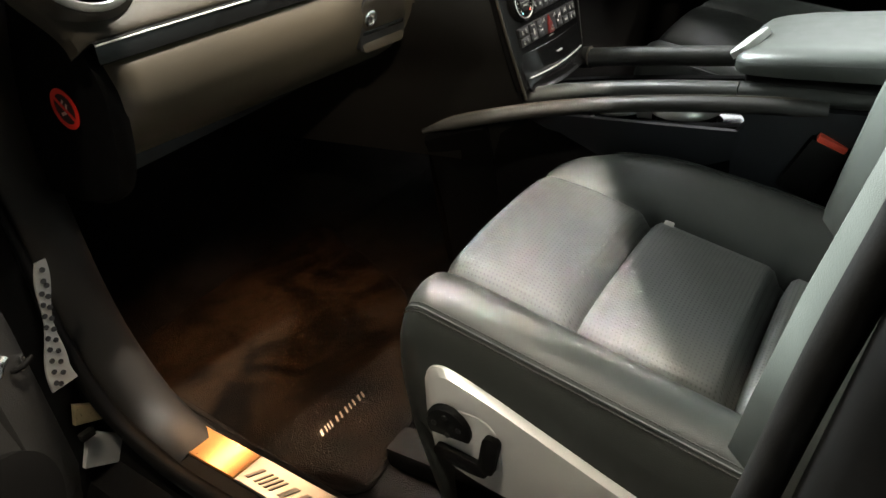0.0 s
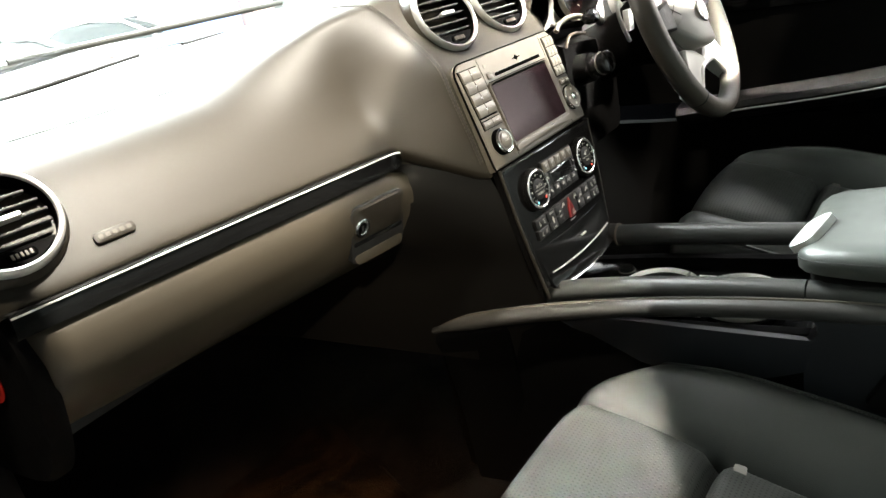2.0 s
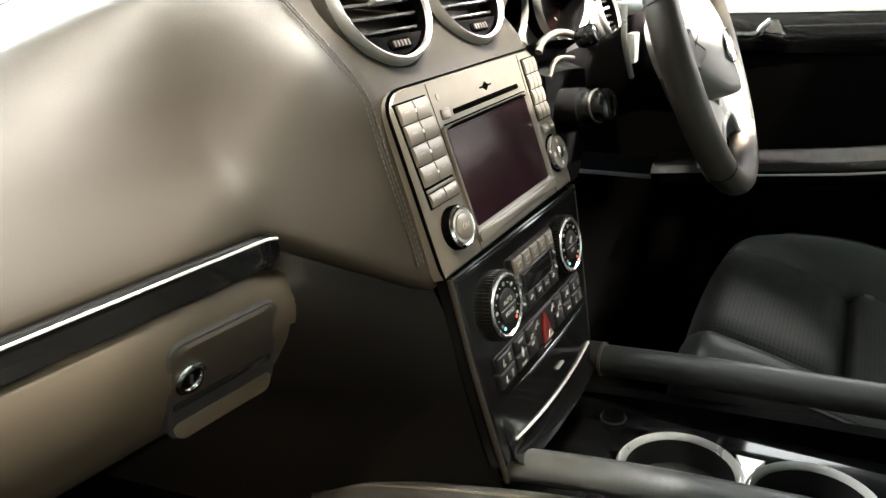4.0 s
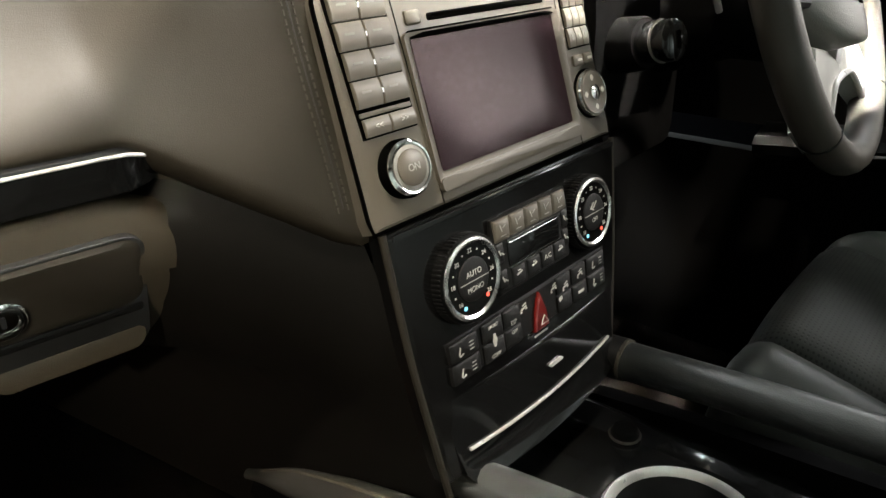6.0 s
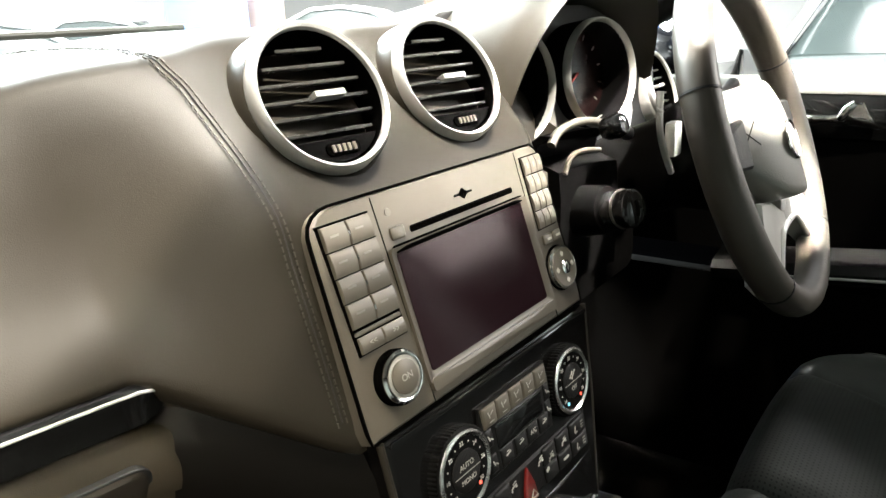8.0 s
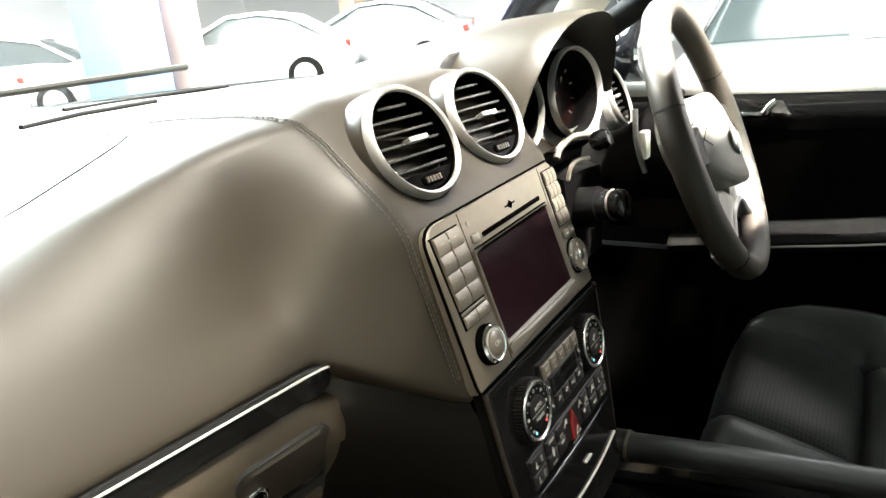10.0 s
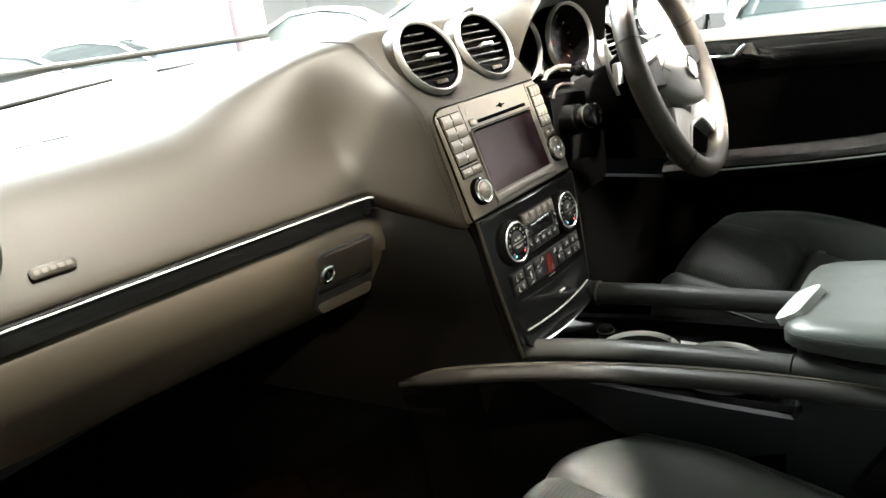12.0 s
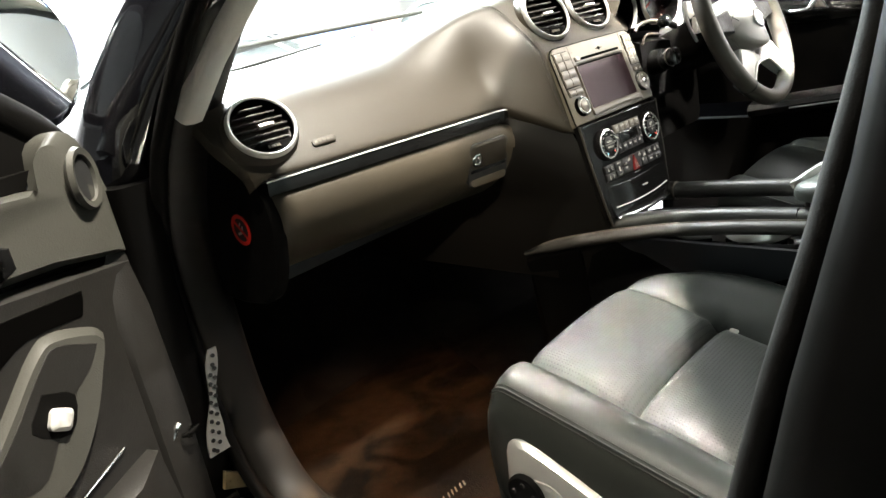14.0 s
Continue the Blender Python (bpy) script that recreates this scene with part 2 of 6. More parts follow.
def tube(bm, pts, r, n=10, closed=False, up=(0, 0, 1), flat=1.0):
    """A bar along the points; r a number or one for each point; flat squeezes it along up."""
    pts = [Vector(p) for p in pts]
    rows = []
    for i, p in enumerate(pts):
        if closed:
            d = (pts[(i + 1) % len(pts)] - pts[i - 1]).normalized()
        else:
            d = (pts[min(i + 1, len(pts) - 1)] - pts[max(i - 1, 0)]).normalized()
        side = d.cross(Vector(up)).normalized()
        top = side.cross(d).normalized()
        rr = r[i] if isinstance(r, (list, tuple)) else r
        rows.append([p + (side * math.cos(2 * math.pi * k / n) + top * flat * math.sin(2 * math.pi * k / n)) * rr for k in range(n)])
    if closed:
        rows.append(rows[0])
    vs = grid(bm, rows, True)
    if closed:
        bmesh.ops.remove_doubles(bm, verts=bm.verts, dist=1e-6)
    else:
        bm.faces.new(vs[0])
        bm.faces.new(vs[-1])


def lathe(bm, prof, m, n=40, cap=True, squash=1.0):
    """Turned about m's z: prof is (radius, height)."""
    rows = [[m @ Vector((r * math.cos(2 * math.pi * k / n), squash * r * math.sin(2 * math.pi * k / n), h)) for k in range(n)] for r, h in prof]
    vs = grid(bm, rows, True)
    if cap:
        for v in (vs[0], vs[-1]):
            if len({tuple(round(c, 6) for c in q.co) for q in v}) > 2:
                bm.faces.new(v)


def rrect(w, h, r, cx=0.0, cy=0.0, n=4):
    out = []
    for sx, sy, a0 in ((1, 1, 0), (-1, 1, 90), (-1, -1, 180), (1, -1, 270)):
        for k in range(n + 1):
            a = radians(a0 + 90 * k / n)
            out.append((cx + sx * (w / 2 - r) + r * math.cos(a), cy + sy * (h / 2 - r) + r * math.sin(a)))
    return out


def slab(bm, outline, z0, z1, m, bevel=0.0):
    """A plate with the outline in m's xy plane, from z0 to z1, its upper rim eased."""
    cx, cy = (sum(p[k] for p in outline) / len(outline) for k in (0, 1))
    w = min(max(abs(p[k] - c) for p in outline) for k, c in ((0, cx), (1, cy)))
    s = 1 - bevel / max(w, 1e-6)
    rows = [[m @ Vector((x, y, z0)) for x, y in outline], [m @ Vector((x, y, z1 - bevel)) for x, y in outline]]
    if bevel:
        rows.append([m @ Vector((cx + (x - cx) * s, cy + (y - cy) * s, z1)) for x, y in outline])
    vs = grid(bm, rows, True)
    bm.faces.new(vs[0])
    bm.faces.new(vs[-1])


def box(bm, c, s, bevel=0.003, m=Matrix()):
    """Block with eased edges; c centre, s full size."""
    b = bmesh.ops.create_cube(bm, size=1.0, matrix=m @ Matrix.Translation(c) @ Matrix.Diagonal((*s, 1)))
    if bevel:
        es = list({e for v in b["verts"] for e in v.link_edges})
        bmesh.ops.bevel(bm, geom=es, offset=bevel, segments=2, affect="EDGES", profile=0.7)


def simple(fn, *a, **k):
    bm = bmesh.new()
    fn(bm, *a, **k)
    return bm


def writing(text, m, size, mat, parent, name="lettering"):
    cu = bpy.data.curves.new(name, "FONT")
    cu.body, cu.size, cu.align_x, cu.align_y, cu.extrude = text, size, "CENTER", "CENTER", 0.00012
    ob = new(name, cu)
    bpy.context.view_layer.update()
    me = bpy.data.meshes.new_from_object(ob.evaluated_get(bpy.context.evaluated_depsgraph_get()))
    bpy.data.objects.remove(ob)
    me.materials.append(mat)
    me.transform(m)
    ob = new(name, me)
    ob.parent = parent
    ob.matrix_parent_inverse = parent.matrix_world.inverted()
    return ob


def bars(spots, m, z, mat, parent, name="print"):
    """Small printed marks: (x, y, w, h, turn) in m's plane."""
    bm = bmesh.new()
    for x, y, w, h, a in spots:
        slab(bm, rrect(w, h, min(w, h) * 0.2, n=2), z, z + 0.0002, m @ pose(x, y, 0, 0, 0, a))
    return part(name, bm, mat, parent, kind="stuff" if len(spots) > 1 else "")


def fine(spots, k=0.72):
    """The same marks drawn thinner."""
    return [(x, y, w * (k if w < h else 0.88), h * (k if h <= w else 0.88), a) for x, y, w, h, a in spots]


def stitches(path, gap, mat, parent, name="stitching", r=0.0007):
    """A row of single stitches along a curve."""
    bm = bmesh.new()
    pts = [Vector(p) for p in path]
    left, i, pos = 0.0, 0, pts[0]
    run = []
    for a, b in zip(pts, pts[1:]):
        d = (b - a).length
        while left < d:
            run.append((a + (b - a) * (left / d), (b - a).normalized()))
            left += gap
        left -= d
    for p, d in run:
        tube(bm, [p - d * gap * 0.32, p + d * gap * 0.32], r, 5)
    return part(name, bm, mat, parent)


def face_frame(origin, tilt, yaw=0.0):
    """x to the right, y up the face, z out of it towards the cabin; tilt leans its top forward."""
    t = radians(tilt)
    m = Matrix(((1, 0, 0, 0), (0, math.sin(t), -math.cos(t), 0), (0, math.cos(t), math.sin(t), 0), (0, 0, 0, 1)))
    return Matrix.Translation(origin) @ Matrix.Rotation(radians(yaw), 4, "Z") @ m


# ---------------------------------------------------------------- dashboard
def smooth(t):
    t = max(0.0, min(1.0, t))
    return t * t * (3 - 2 * t)


def y_trim(x):
    return 0.090 + max(0.0, abs(x) - 0.22) * 0.158


SIDE = [(0.004, 1.098), (0.006, 1.106), (0.016, 1.122), (0.032, 1.145), (0.052, 1.170), (0.078, 1.193), (0.110, 1.210), (0.15, 1.220), (0.20, 1.226), (0.30, 1.231), (0.45, 1.234), (0.65, 1.235), (0.95, 1.230)]
MIDDLE = [(0.016, 1.034), (0.030, 1.085), (0.047, 1.140), (0.058, 1.176), (0.082, 1.205), (0.106, 1.234), (0.132, 1.262), (0.157, 1.276), (0.19, 1.279), (0.27, 1.268), (0.45, 1.252), (0.65, 1.244), (0.95, 1.236)]


def dash_core(x):
    w = smooth((0.238 - abs(x)) / 0.098)
    dip = 0.007 * math.exp(-(x / 0.018) ** 2) + 0.006 * smooth((abs(x) - 0.105) / 0.05) * w
    far = 1.02 - 0.55 * (abs(x) / 0.72) ** 2.2
    broad = smooth((0.40 - abs(x)) / 0.27)
    out = []
    for i, ((dy, zs), (yc, zc)) in enumerate(zip(SIDE, MIDDLE)):
        ys = y_trim(x) + dy
        lin = max(0.0, min(1.0, (0.232 - abs(x)) / 0.088))
        k = min(1.0, i / 4)
        up = smooth((i - 3) / 4)
        w_i = (w * k + lin * (1 - k)) * (1 - up) + broad * up
        y, z = ys + (yc - ys) * w_i, zs + (zc - zs) * w_i - (dip if 5 <= i <= 9 else 0)
        if i >= 8:
            y0 = (y_trim(x) + 0.15) * (1 - broad) + 0.157 * broad
            y = y0 + (far - y0) * ((i - 7) / 5) ** 1.35
        out.append(Vector((x, y, z)))
    return out


def on_dash(x, y, lift=0.0005):
    """The place on the dash top above (x, y)."""
    r = spline(dash_core(x), 8)
    p = min((q for q in r if q.z > 1.19), key=lambda q: abs(q.y - y))
    return Vector((x, p.y, p.z + lift))


def dash_skin(x):
    """The same with its lower lip rolled under."""
    core = dash_core(x)
    f = smooth((0.69 - abs(x)) / 0.05)
    return [core[0] + Vector((0, 0.002 + 0.020 * f, -0.001 - 0.0085 * f)), core[0] + Vector((0, 0.001 + 0.008 * f, -0.0006 - 0.0079 * f))] + core


dash = root("dashboard", (0, 0.5, 0.9), "dark grey soft-skinned car dashboard with black lacquer trim", "dashboard")
xs = [-0.722, -0.712, -0.70, -0.66, -0.60, -0.52, -0.47, -0.43, -0.39, -0.355, -0.32, -0.29, -0.265, -0.245]
xs += [-0.235 + 0.0085 * k for k in range(12)] + [-0.135, -0.125, -0.11, -0.09, -0.07, -0.05, -0.035, -0.025, -0.015, -0.007]
xs = xs + [0.0] + [-x for x in xs[::-1]]
bm = bmesh.new()
rows = []
for x in xs:
    r = spline(dash_skin(x), 3)
    if abs(x) > 0.705:
        e = 0.010 if abs(x) > 0.715 else 0.003
        r = [p + Vector((0, e, -e)) for p in r]
    if abs(x) > 0.65:
        r = [p - Vector((math.copysign(0.022, x) * smooth((1.165 - p.z) / 0.065) * smooth((abs(x) - 0.65) / 0.06), 0, 0)) for p in r]
    rows.append(r)
bm = thicken(rows, (0, 0.02, -0.010))
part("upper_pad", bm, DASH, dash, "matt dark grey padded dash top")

# seam of the padded side border, curling up from the foot of the stack onto the dash top
seam = []
for k in range(40):
    t = k / 39
    x = -0.146 - 0.016 * smooth((t - 0.55) / 0.45)
    r = spline(dash_core(x), 6)
    seam.append(r[int(2 + t * 50)] + Vector((0, -0.0002, 0.0002)))
stitches(seam, 0.0050, SEAMTHREAD, dash, r=0.0007)
stitches([p + Vector((-0.0075, 0, 0)) for p in seam], 0.0050, SEAMTHREAD, dash, r=0.0007)
bm = simple(tube, [p + Vector((-0.0035, 0, 0)) for p in seam], 0.0005, 6)
part("seam", bm, THREAD, dash)

# airbag lid seam on the dash top
lid = [Vector((p.x, p.y, on_dash(p.x, p.y).z)) for p in spline([(-0.70, 0.305, 0), (-0.50, 0.282, 0), (-0.28, 0.268, 0), (-0.222, 0.272, 0), (-0.207, 0.295, 0), (-0.207, 0.36, 0)], 10)]
bm = simple(tube, lid, 0.0006, 6)
part("airbag_lid_seam", bm, THREAD, dash)
stitches([p + Vector((0.004, -0.004, 0)) for p in lid], 0.0045, THREAD, dash, r=0.0004)
stitches([p + Vector((-0.004, 0.004, 0.0005)) for p in lid], 0.0045, THREAD, dash, r=0.0004)
# demister slots under the windscreen
for x0, x1, y0 in ((-0.62, -0.16, 0.66), (0.08, 0.42, 0.80), (-0.10, 0.10, 0.63)):
    bm = simple(tube, [on_dash(x0, y0 - 0.02, 0.002), on_dash((x0 + x1) / 2, y0, 0.002), on_dash(x1, y0 - 0.01, 0.002)], 0.004, 8)
    part("demister_slot", bm, WELL, dash, "black demister slot")

# glove box lid
LOW = [(0.010, 1.0715), (0.004, 1.066), (0.0, 1.050), (0.002, 1.030), (0.009, 1.010), (0.021, 0.990), (0.040, 0.969), (0.066, 0.950), (0.100, 0.934), (0.145, 0.922), (0.20, 0.914), (0.27, 0.910)]
rows = []
for x in [-0.684, -0.680, -0.672, -0.65, -0.60, -0.52, -0.44, -0.36, -0.30, -0.25, -0.22, -0.203, -0.1965, -0.1935]:
    e = 0.02 if x < -0.682 else 0.006 if x < -0.676 else 0.0
    e = 0.02 if x > -0.195 else 0.005 if x > -0.200 else e
    cut = smooth((x + 0.245) / 0.04) * 0.012
    rows.append([Vector((x + 0.004 * smooth((1.070 - p.z) / 0.04) * smooth((-0.58 - x) / 0.07), y_trim(x) + p.y + e, p.z - cut * (i < 10))) for i, p in enumerate(spline([(0, a, b) for a, b in LOW], 3))])
bm = thicken(rows, (0, 0.02, 0.0))
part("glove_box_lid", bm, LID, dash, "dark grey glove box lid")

# black lacquer strip; the highlight on its upper edge is drawn as a pale line
rows, line = [], []
for x in [-0.692 + 0.01145 * k for k in range(42)] + [-0.215, -0.209, -0.205]:
    k = smooth((x + 0.245) / 0.04)
    top, low, y = 1.0965 - 0.010 * k ** 2, 1.0710 + 0.007 * k ** 2, y_trim(x) + 0.012 * k ** 3
    rows.append([Vector((x, y + d, low + (top - low) * s)) for d, s in ((0.02, 0), (0.004, 0), (0.0006, 0.06), (-0.0004, 0.3), (-0.0012, 0.6), (-0.0020, 0.9), (0.002, 1.0), (0.02, 1.0))])
    if x < -0.214:
        line.append(Vector((x, y - 0.0024, top - 0.0030)))
bm = bmesh.new()
grid(bm, rows)
part("trim_strip", bm, GLOSS, dash, "glossy black lacquered trim strip")
bm = simple(tube, line, 0.0011, 8)
part("trim_highlight", bm, LINE, dash, "thin pale line drawn for the highlight on the trim strip")

# release flap and lock of the glove box
MG = face_frame((-0.279, y_trim(-0.279) + 0.0082, 1.013), -17, -9)
latch = part("glove_box_latch", simple(slab, rrect(0.090, 0.082, 0.012, 0.002, -0.002, 6), -0.014, 0.0007, MG, 0.0006), WELL, dash, "recessed glove box latch with a dark gap round it")
part("flap", simple(slab, rrect(0.0845, 0.0455, 0.010, 0.002, 0.0145, 6), 0.0, 0.0030, MG, 0.0022), FLAP, latch, "dark grey release flap")
part("slot", simple(slab, rrect(0.083, 0.0060, 0.002, 0.002, -0.0125), -0.001, 0.0016, MG, 0.0008), GLOSS, latch, "black slot under the flap")
part("scoop", simple(slab, rrect(0.083, 0.025, 0.009, 0, 0, 6), -0.006, 0.0, MG @ pose(0.002, -0.0290, 0.0012, -20, 0, 0), 0.001), LID, latch, "hollowed finger scoop")
bm = bmesh.new()
lathe(bm, [(0.0, 0.002), (0.0122, 0.002), (0.0122, 0.0048), (0.0104, 0.0060), (0.0078, 0.0060), (0.0072, 0.0046), (0.0, 0.0046)], MG @ Matrix.Translation((-0.028, 0.010, 0)), 28, False)
lock = part("lock", bm, CHROME, latch, "round chrome lock")
part("keyhole", simple(slab, rrect(0.0026, 0.0074, 0.0009, -0.028, 0.010), 0.0044, 0.0052, MG), WELL, latch)

# badge on the dash face
MB = face_frame((-0.577, y_trim(-0.577) + 0.0155, 1.127), 33, -9)
badge = part("badge", simple(slab, rrect(0.040, 0.011, 0.004), -0.004, 0.0014, MB, 0.001), DASH, dash, "small oblong airbag badge")
bars([(-0.014 + 0.007 * k, 0, 0.0045, 0.0045, 0) for k in range(5)], MB, 0.0014, LID, dash, "badge_print")

# end cap of the dashboard, facing the door
cap = [(0.180, 1.085), (0.170, 1.06), (0.168, 1.03), (0.175, 0.990), (0.188, 0.950), (0.210, 0.915), (0.240, 0.894), (0.275, 0.885), (0.34, 0.882), (0.40, 0.90), (0.42, 1.0), (0.42, 1.16), (0.36, 1.20), (0.28, 1.205), (0.22, 1.175), (0.185, 1.13)]
ME = Matrix(((0, 0, -1, -0.679), (1, 0, 0, 0.006), (0, 1, 0, 0), (0, 0, 0, 1)))
part("end_cap", simple(slab, [(p.x, p.y) for p in spline([(*c, 0) for c in cap + cap[:1]], 4)[:-1]], -0.006, 0.014, ME, 0.008), CAPBLACK, dash, "black end cap of the dashboard")
MS = Matrix(((0, 0, -1, -0.6935), (-1, 0, 0, 0.266), (0, 1, 0, 1.016), (0, 0, 0, 1)))
bm = bmesh.new()
lathe(bm, [(0.0190, 0), (0.0190, 0.001), (0.0255, 0.001), (0.0255, 0)], MS, 36, False)
sign = part("warning_sign", bm, RED, dash, "red ring airbag warning sticker")
part("sign_field", simple(lathe, [(0.0192, 0.0), (0.0192, 0.0004)], MS, 30), WELL, sign)
part("sign_bar", simple(slab, rrect(0.040, 0.005, 0.001), 0.0005, 0.001, MS @ pose(0, 0, 0, 0, 0, -45)), RED, sign)
bars([(-0.005, -0.006, 0.011, 0.004, 15), (0.004, 0.002, 0.010, 0.003, 60), (0.0, 0.009, 0.006, 0.003, 40), (0.008, -0.008, 0.006, 0.003, -30)], MS, 0.0006, MARK, sign, "sign_print")


def air_vent(m, r, rim, slats, squash=1.0):
    """Round outlet: bright rim with a dark well, slats, a tab and a thumbwheel."""
    bm = bmesh.new()
    lathe(bm, [(r - rim * 0.95, -0.010), (r - rim, 0.001), (r - rim * 0.8, 0.0050), (r - rim * 0.4, 0.0066), (r - rim * 0.1, 0.0045), (r, 0.0), (r + 0.001, -0.010)], m, 56, False, squash)
    vent = part("air_vent", bm, SILVER, dash, "round air vent with a satin silver rim")
    bm = bmesh.new()
    lathe(bm, [(r - rim * 0.96, 0.0022), (r - rim * 1.06, 0.0008), (r - rim * 1.08, -0.010), (r - rim * 1.2, -0.045), (0.0005, -0.046)], m, 40, False, squash)
    part("well", bm, PITCH, vent, "black vent interior")
    ri, sy = (r - rim) * 0.97, squash
    low = -0.62 * ri * sy
    for k in range(slats):
        y = low + (ri * sy * 0.93 - low) * (k + 0.6) / slats
        hw = ri * math.sqrt(max(0.02, 1 - (min(0.99 * ri * sy, abs(y) + 0.0035) / (ri * sy)) ** 2))
        bm = simple(box, (0, 0, 0), (1.95 * hw, 0.0022, 0.010), 0.0006, m @ pose(0, y, -0.0095, 14, 0, 0))
        part("slat", bm, SLAT, vent)
    part("tab", simple(box, (0.008, low + (ri * sy * 0.93 - low) * 2.6 / slats, -0.004), (0.024, 0.0046, 0.010), 0.0015, m), SILVER, vent, "sliding silver tab")
    y = -0.80 * ri * sy
    lid = [(ri * math.cos(a), sy * ri * math.sin(a)) for a in [math.pi + math.asin(0.62) + (math.pi - 2 * math.asin(0.62)) * k / 14 for k in range(15)]]
    part("lower_plate", simple(slab, lid, -0.006, -0.001, m, 0.0006), CAPBLACK, vent)
    part("thumbwheel", simple(slab, rrect(0.026, 0.0085, 0.0035, 0.002, y), -0.001, 0.0012, m, 0.0008), PITCH, vent)
    for k in range(5):
        part("wheel_rib", simple(box, (-0.006 + 0.004 * k, y, 0.0012), (0.0024, 0.0050, 0.0022), 0.0006, m), SATIN, vent)
    return vent


# raised collars and the outlets in the middle and at the two ends
for x, y, z in ((-0.0780, 0.0875, 1.2335), (0.0640, 0.0875, 1.2315)):
    m = face_frame((x, y, z), 28, -11)
    bm = bmesh.new()
    lathe(bm, [(0.0512, 0.000), (0.0535, -0.004), (0.0570, -0.018), (0.0610, -0.060)], m, 48, False, 1.03)
    part("vent_collar", bm, DASH, dash)
    air_vent(m @ Matrix.Translation((0, 0, 0.003)), 0.0498, 0.0056, 6, 1.045)
for x, y, z in ((-0.657, 0.1955, 1.1655), (0.622, 0.118, 1.166)):
    m = face_frame((x, y, z), 36 if x < 0 else 20, -9 if x < 0 else 4)
    bm = bmesh.new()
    lathe(bm, [(0.0535, 0.001), (0.056, -0.003), (0.060, -0.030 if x < 0 else -0.09)], m, 48, False)
    part("vent_collar", bm, DASH if x < 0 else SILVER, dash)
    air_vent(m @ Matrix.Translation((0, 0, 0.004)), 0.0525, 0.0064, 6)

# dark flank between glove box and stack, and the black underside
rows = []
lowy = spline([(0, a, b) for a, b in LOW], 6)
for k in range(13):
    r = []
    for x in (-0.245, -0.222, -0.205, -0.19, -0.175, -0.16, -0.148, -0.1375, -0.1375):
        edge = dash_core(max(x, -0.232))[0]
        z = (edge.z - 0.005) * smooth((x + 0.225) / 0.02) + 1.073 * (1 - smooth((x + 0.225) / 0.02)) if x > -0.225 else 1.073
        z -= 0.026 * k
        yl = y_trim(-0.21) + min(lowy, key=lambda p: abs(p.z - z)).y + 0.002 + 1.2 * max(0.0, 0.93 - z)
        f = min(1.0, max(0.0, (x + 0.222) / 0.0845))
        yf = 0.017 - max(0, 1.034 - z) * 0.185
        xx = x + max(0, 1.034 - z) * 0.13 * f
        r.append(Vector((xx, yl + (yf - yl) * f + (0.02 if x < -0.23 else 0) + 0.006 * max(0.0, 1 - k / 1.5), z)))
    r[-1] += Vector((0.002, 0.03, 0))
    rows.append(r)
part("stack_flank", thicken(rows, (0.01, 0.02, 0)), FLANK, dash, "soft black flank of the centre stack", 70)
rows = [[Vector((s * a, b, c)) for a, b, c in r] for s in (1,) for r in (
    [(0.122, 0.00, 0.84), (0.143, 0.012, 1.03), (0.165, 0.06, 1.06), (0.21, 0.10, 1.10), (0.21, 0.16, 1.22)],
    [(0.122, 0.45, 0.84), (0.143, 0.45, 1.03), (0.165, 0.30, 1.06), (0.21, 0.3, 1.10), (0.21, 0.3, 1.22)])]
part("stack_flank", thicken(rows, (0.012, 0, 0)), CAPBLACK, dash)
bm = bmesh.new()
box(bm, (-0.415, 0.56, 0.93), (0.50, 0.48, 0.09), 0.02)
part("underside", bm, WELL, dash, "black underside of the dashboard")
bm = bmesh.new()
box(bm, (0.45, 0.37, 1.0), (0.60, 0.36, 0.30), 0.03)
part("knee_panel", bm, CAPBLACK, dash, "black knee panel under the instruments")

# instrument hood with its two dials
HX, HZ = 0.388, 1.100
rows = []
for y, s, dz in ((0.200, 0.86, 0.0), (0.105, 0.955, 0.0), (0.082, 0.975, 0.002), (0.074, 0.99, 0.004), (0.080, 1.01, 0.004), (0.115, 1.035, 0.0), (0.19, 1.04, -0.006), (0.33, 1.03, -0.030), (0.55, 0.95, -0.055)):
    rows.append([Vector((HX + 0.196 * s * math.copysign(abs(math.cos(a)) ** 0.72, math.cos(a)), y + 0.055 * (1 - math.sin(a)), HZ + (0.212 * s) * math.sin(a) ** 0.80 + dz * math.sin(a))) for a in [math.pi * k / 40 for k in range(41)]])
part("instrument_hood", thicken(rows, (0, 0.006, 0.0)), DASH, dash, "dark grey instrument hood")
MI = face_frame((0.400, 0.165, 1.195), 6, -13)
part("instrument_panel", simple(slab, rrect(0.42, 0.18, 0.05, 0, 0.0, 6), -0.02, 0.0, MI, 0.002), WELL, dash, "black instrument panel")
low = [(-0.20, -0.010), (-0.165, -0.040), (-0.105, -0.052), (-0.05, -0.040), (-0.028, -0.015), (0.0, -0.030), (0.045, -0.052), (0.095, -0.040), (0.112, -0.005), (0.128, -0.012), (0.132, -0.05), (0.11, -0.105), (-0.17, -0.105)]
part("instrument_surround", simple(slab, low, -0.01, 0.020, MI, 0.004), SILVER, dash, "satin silver lower surround")
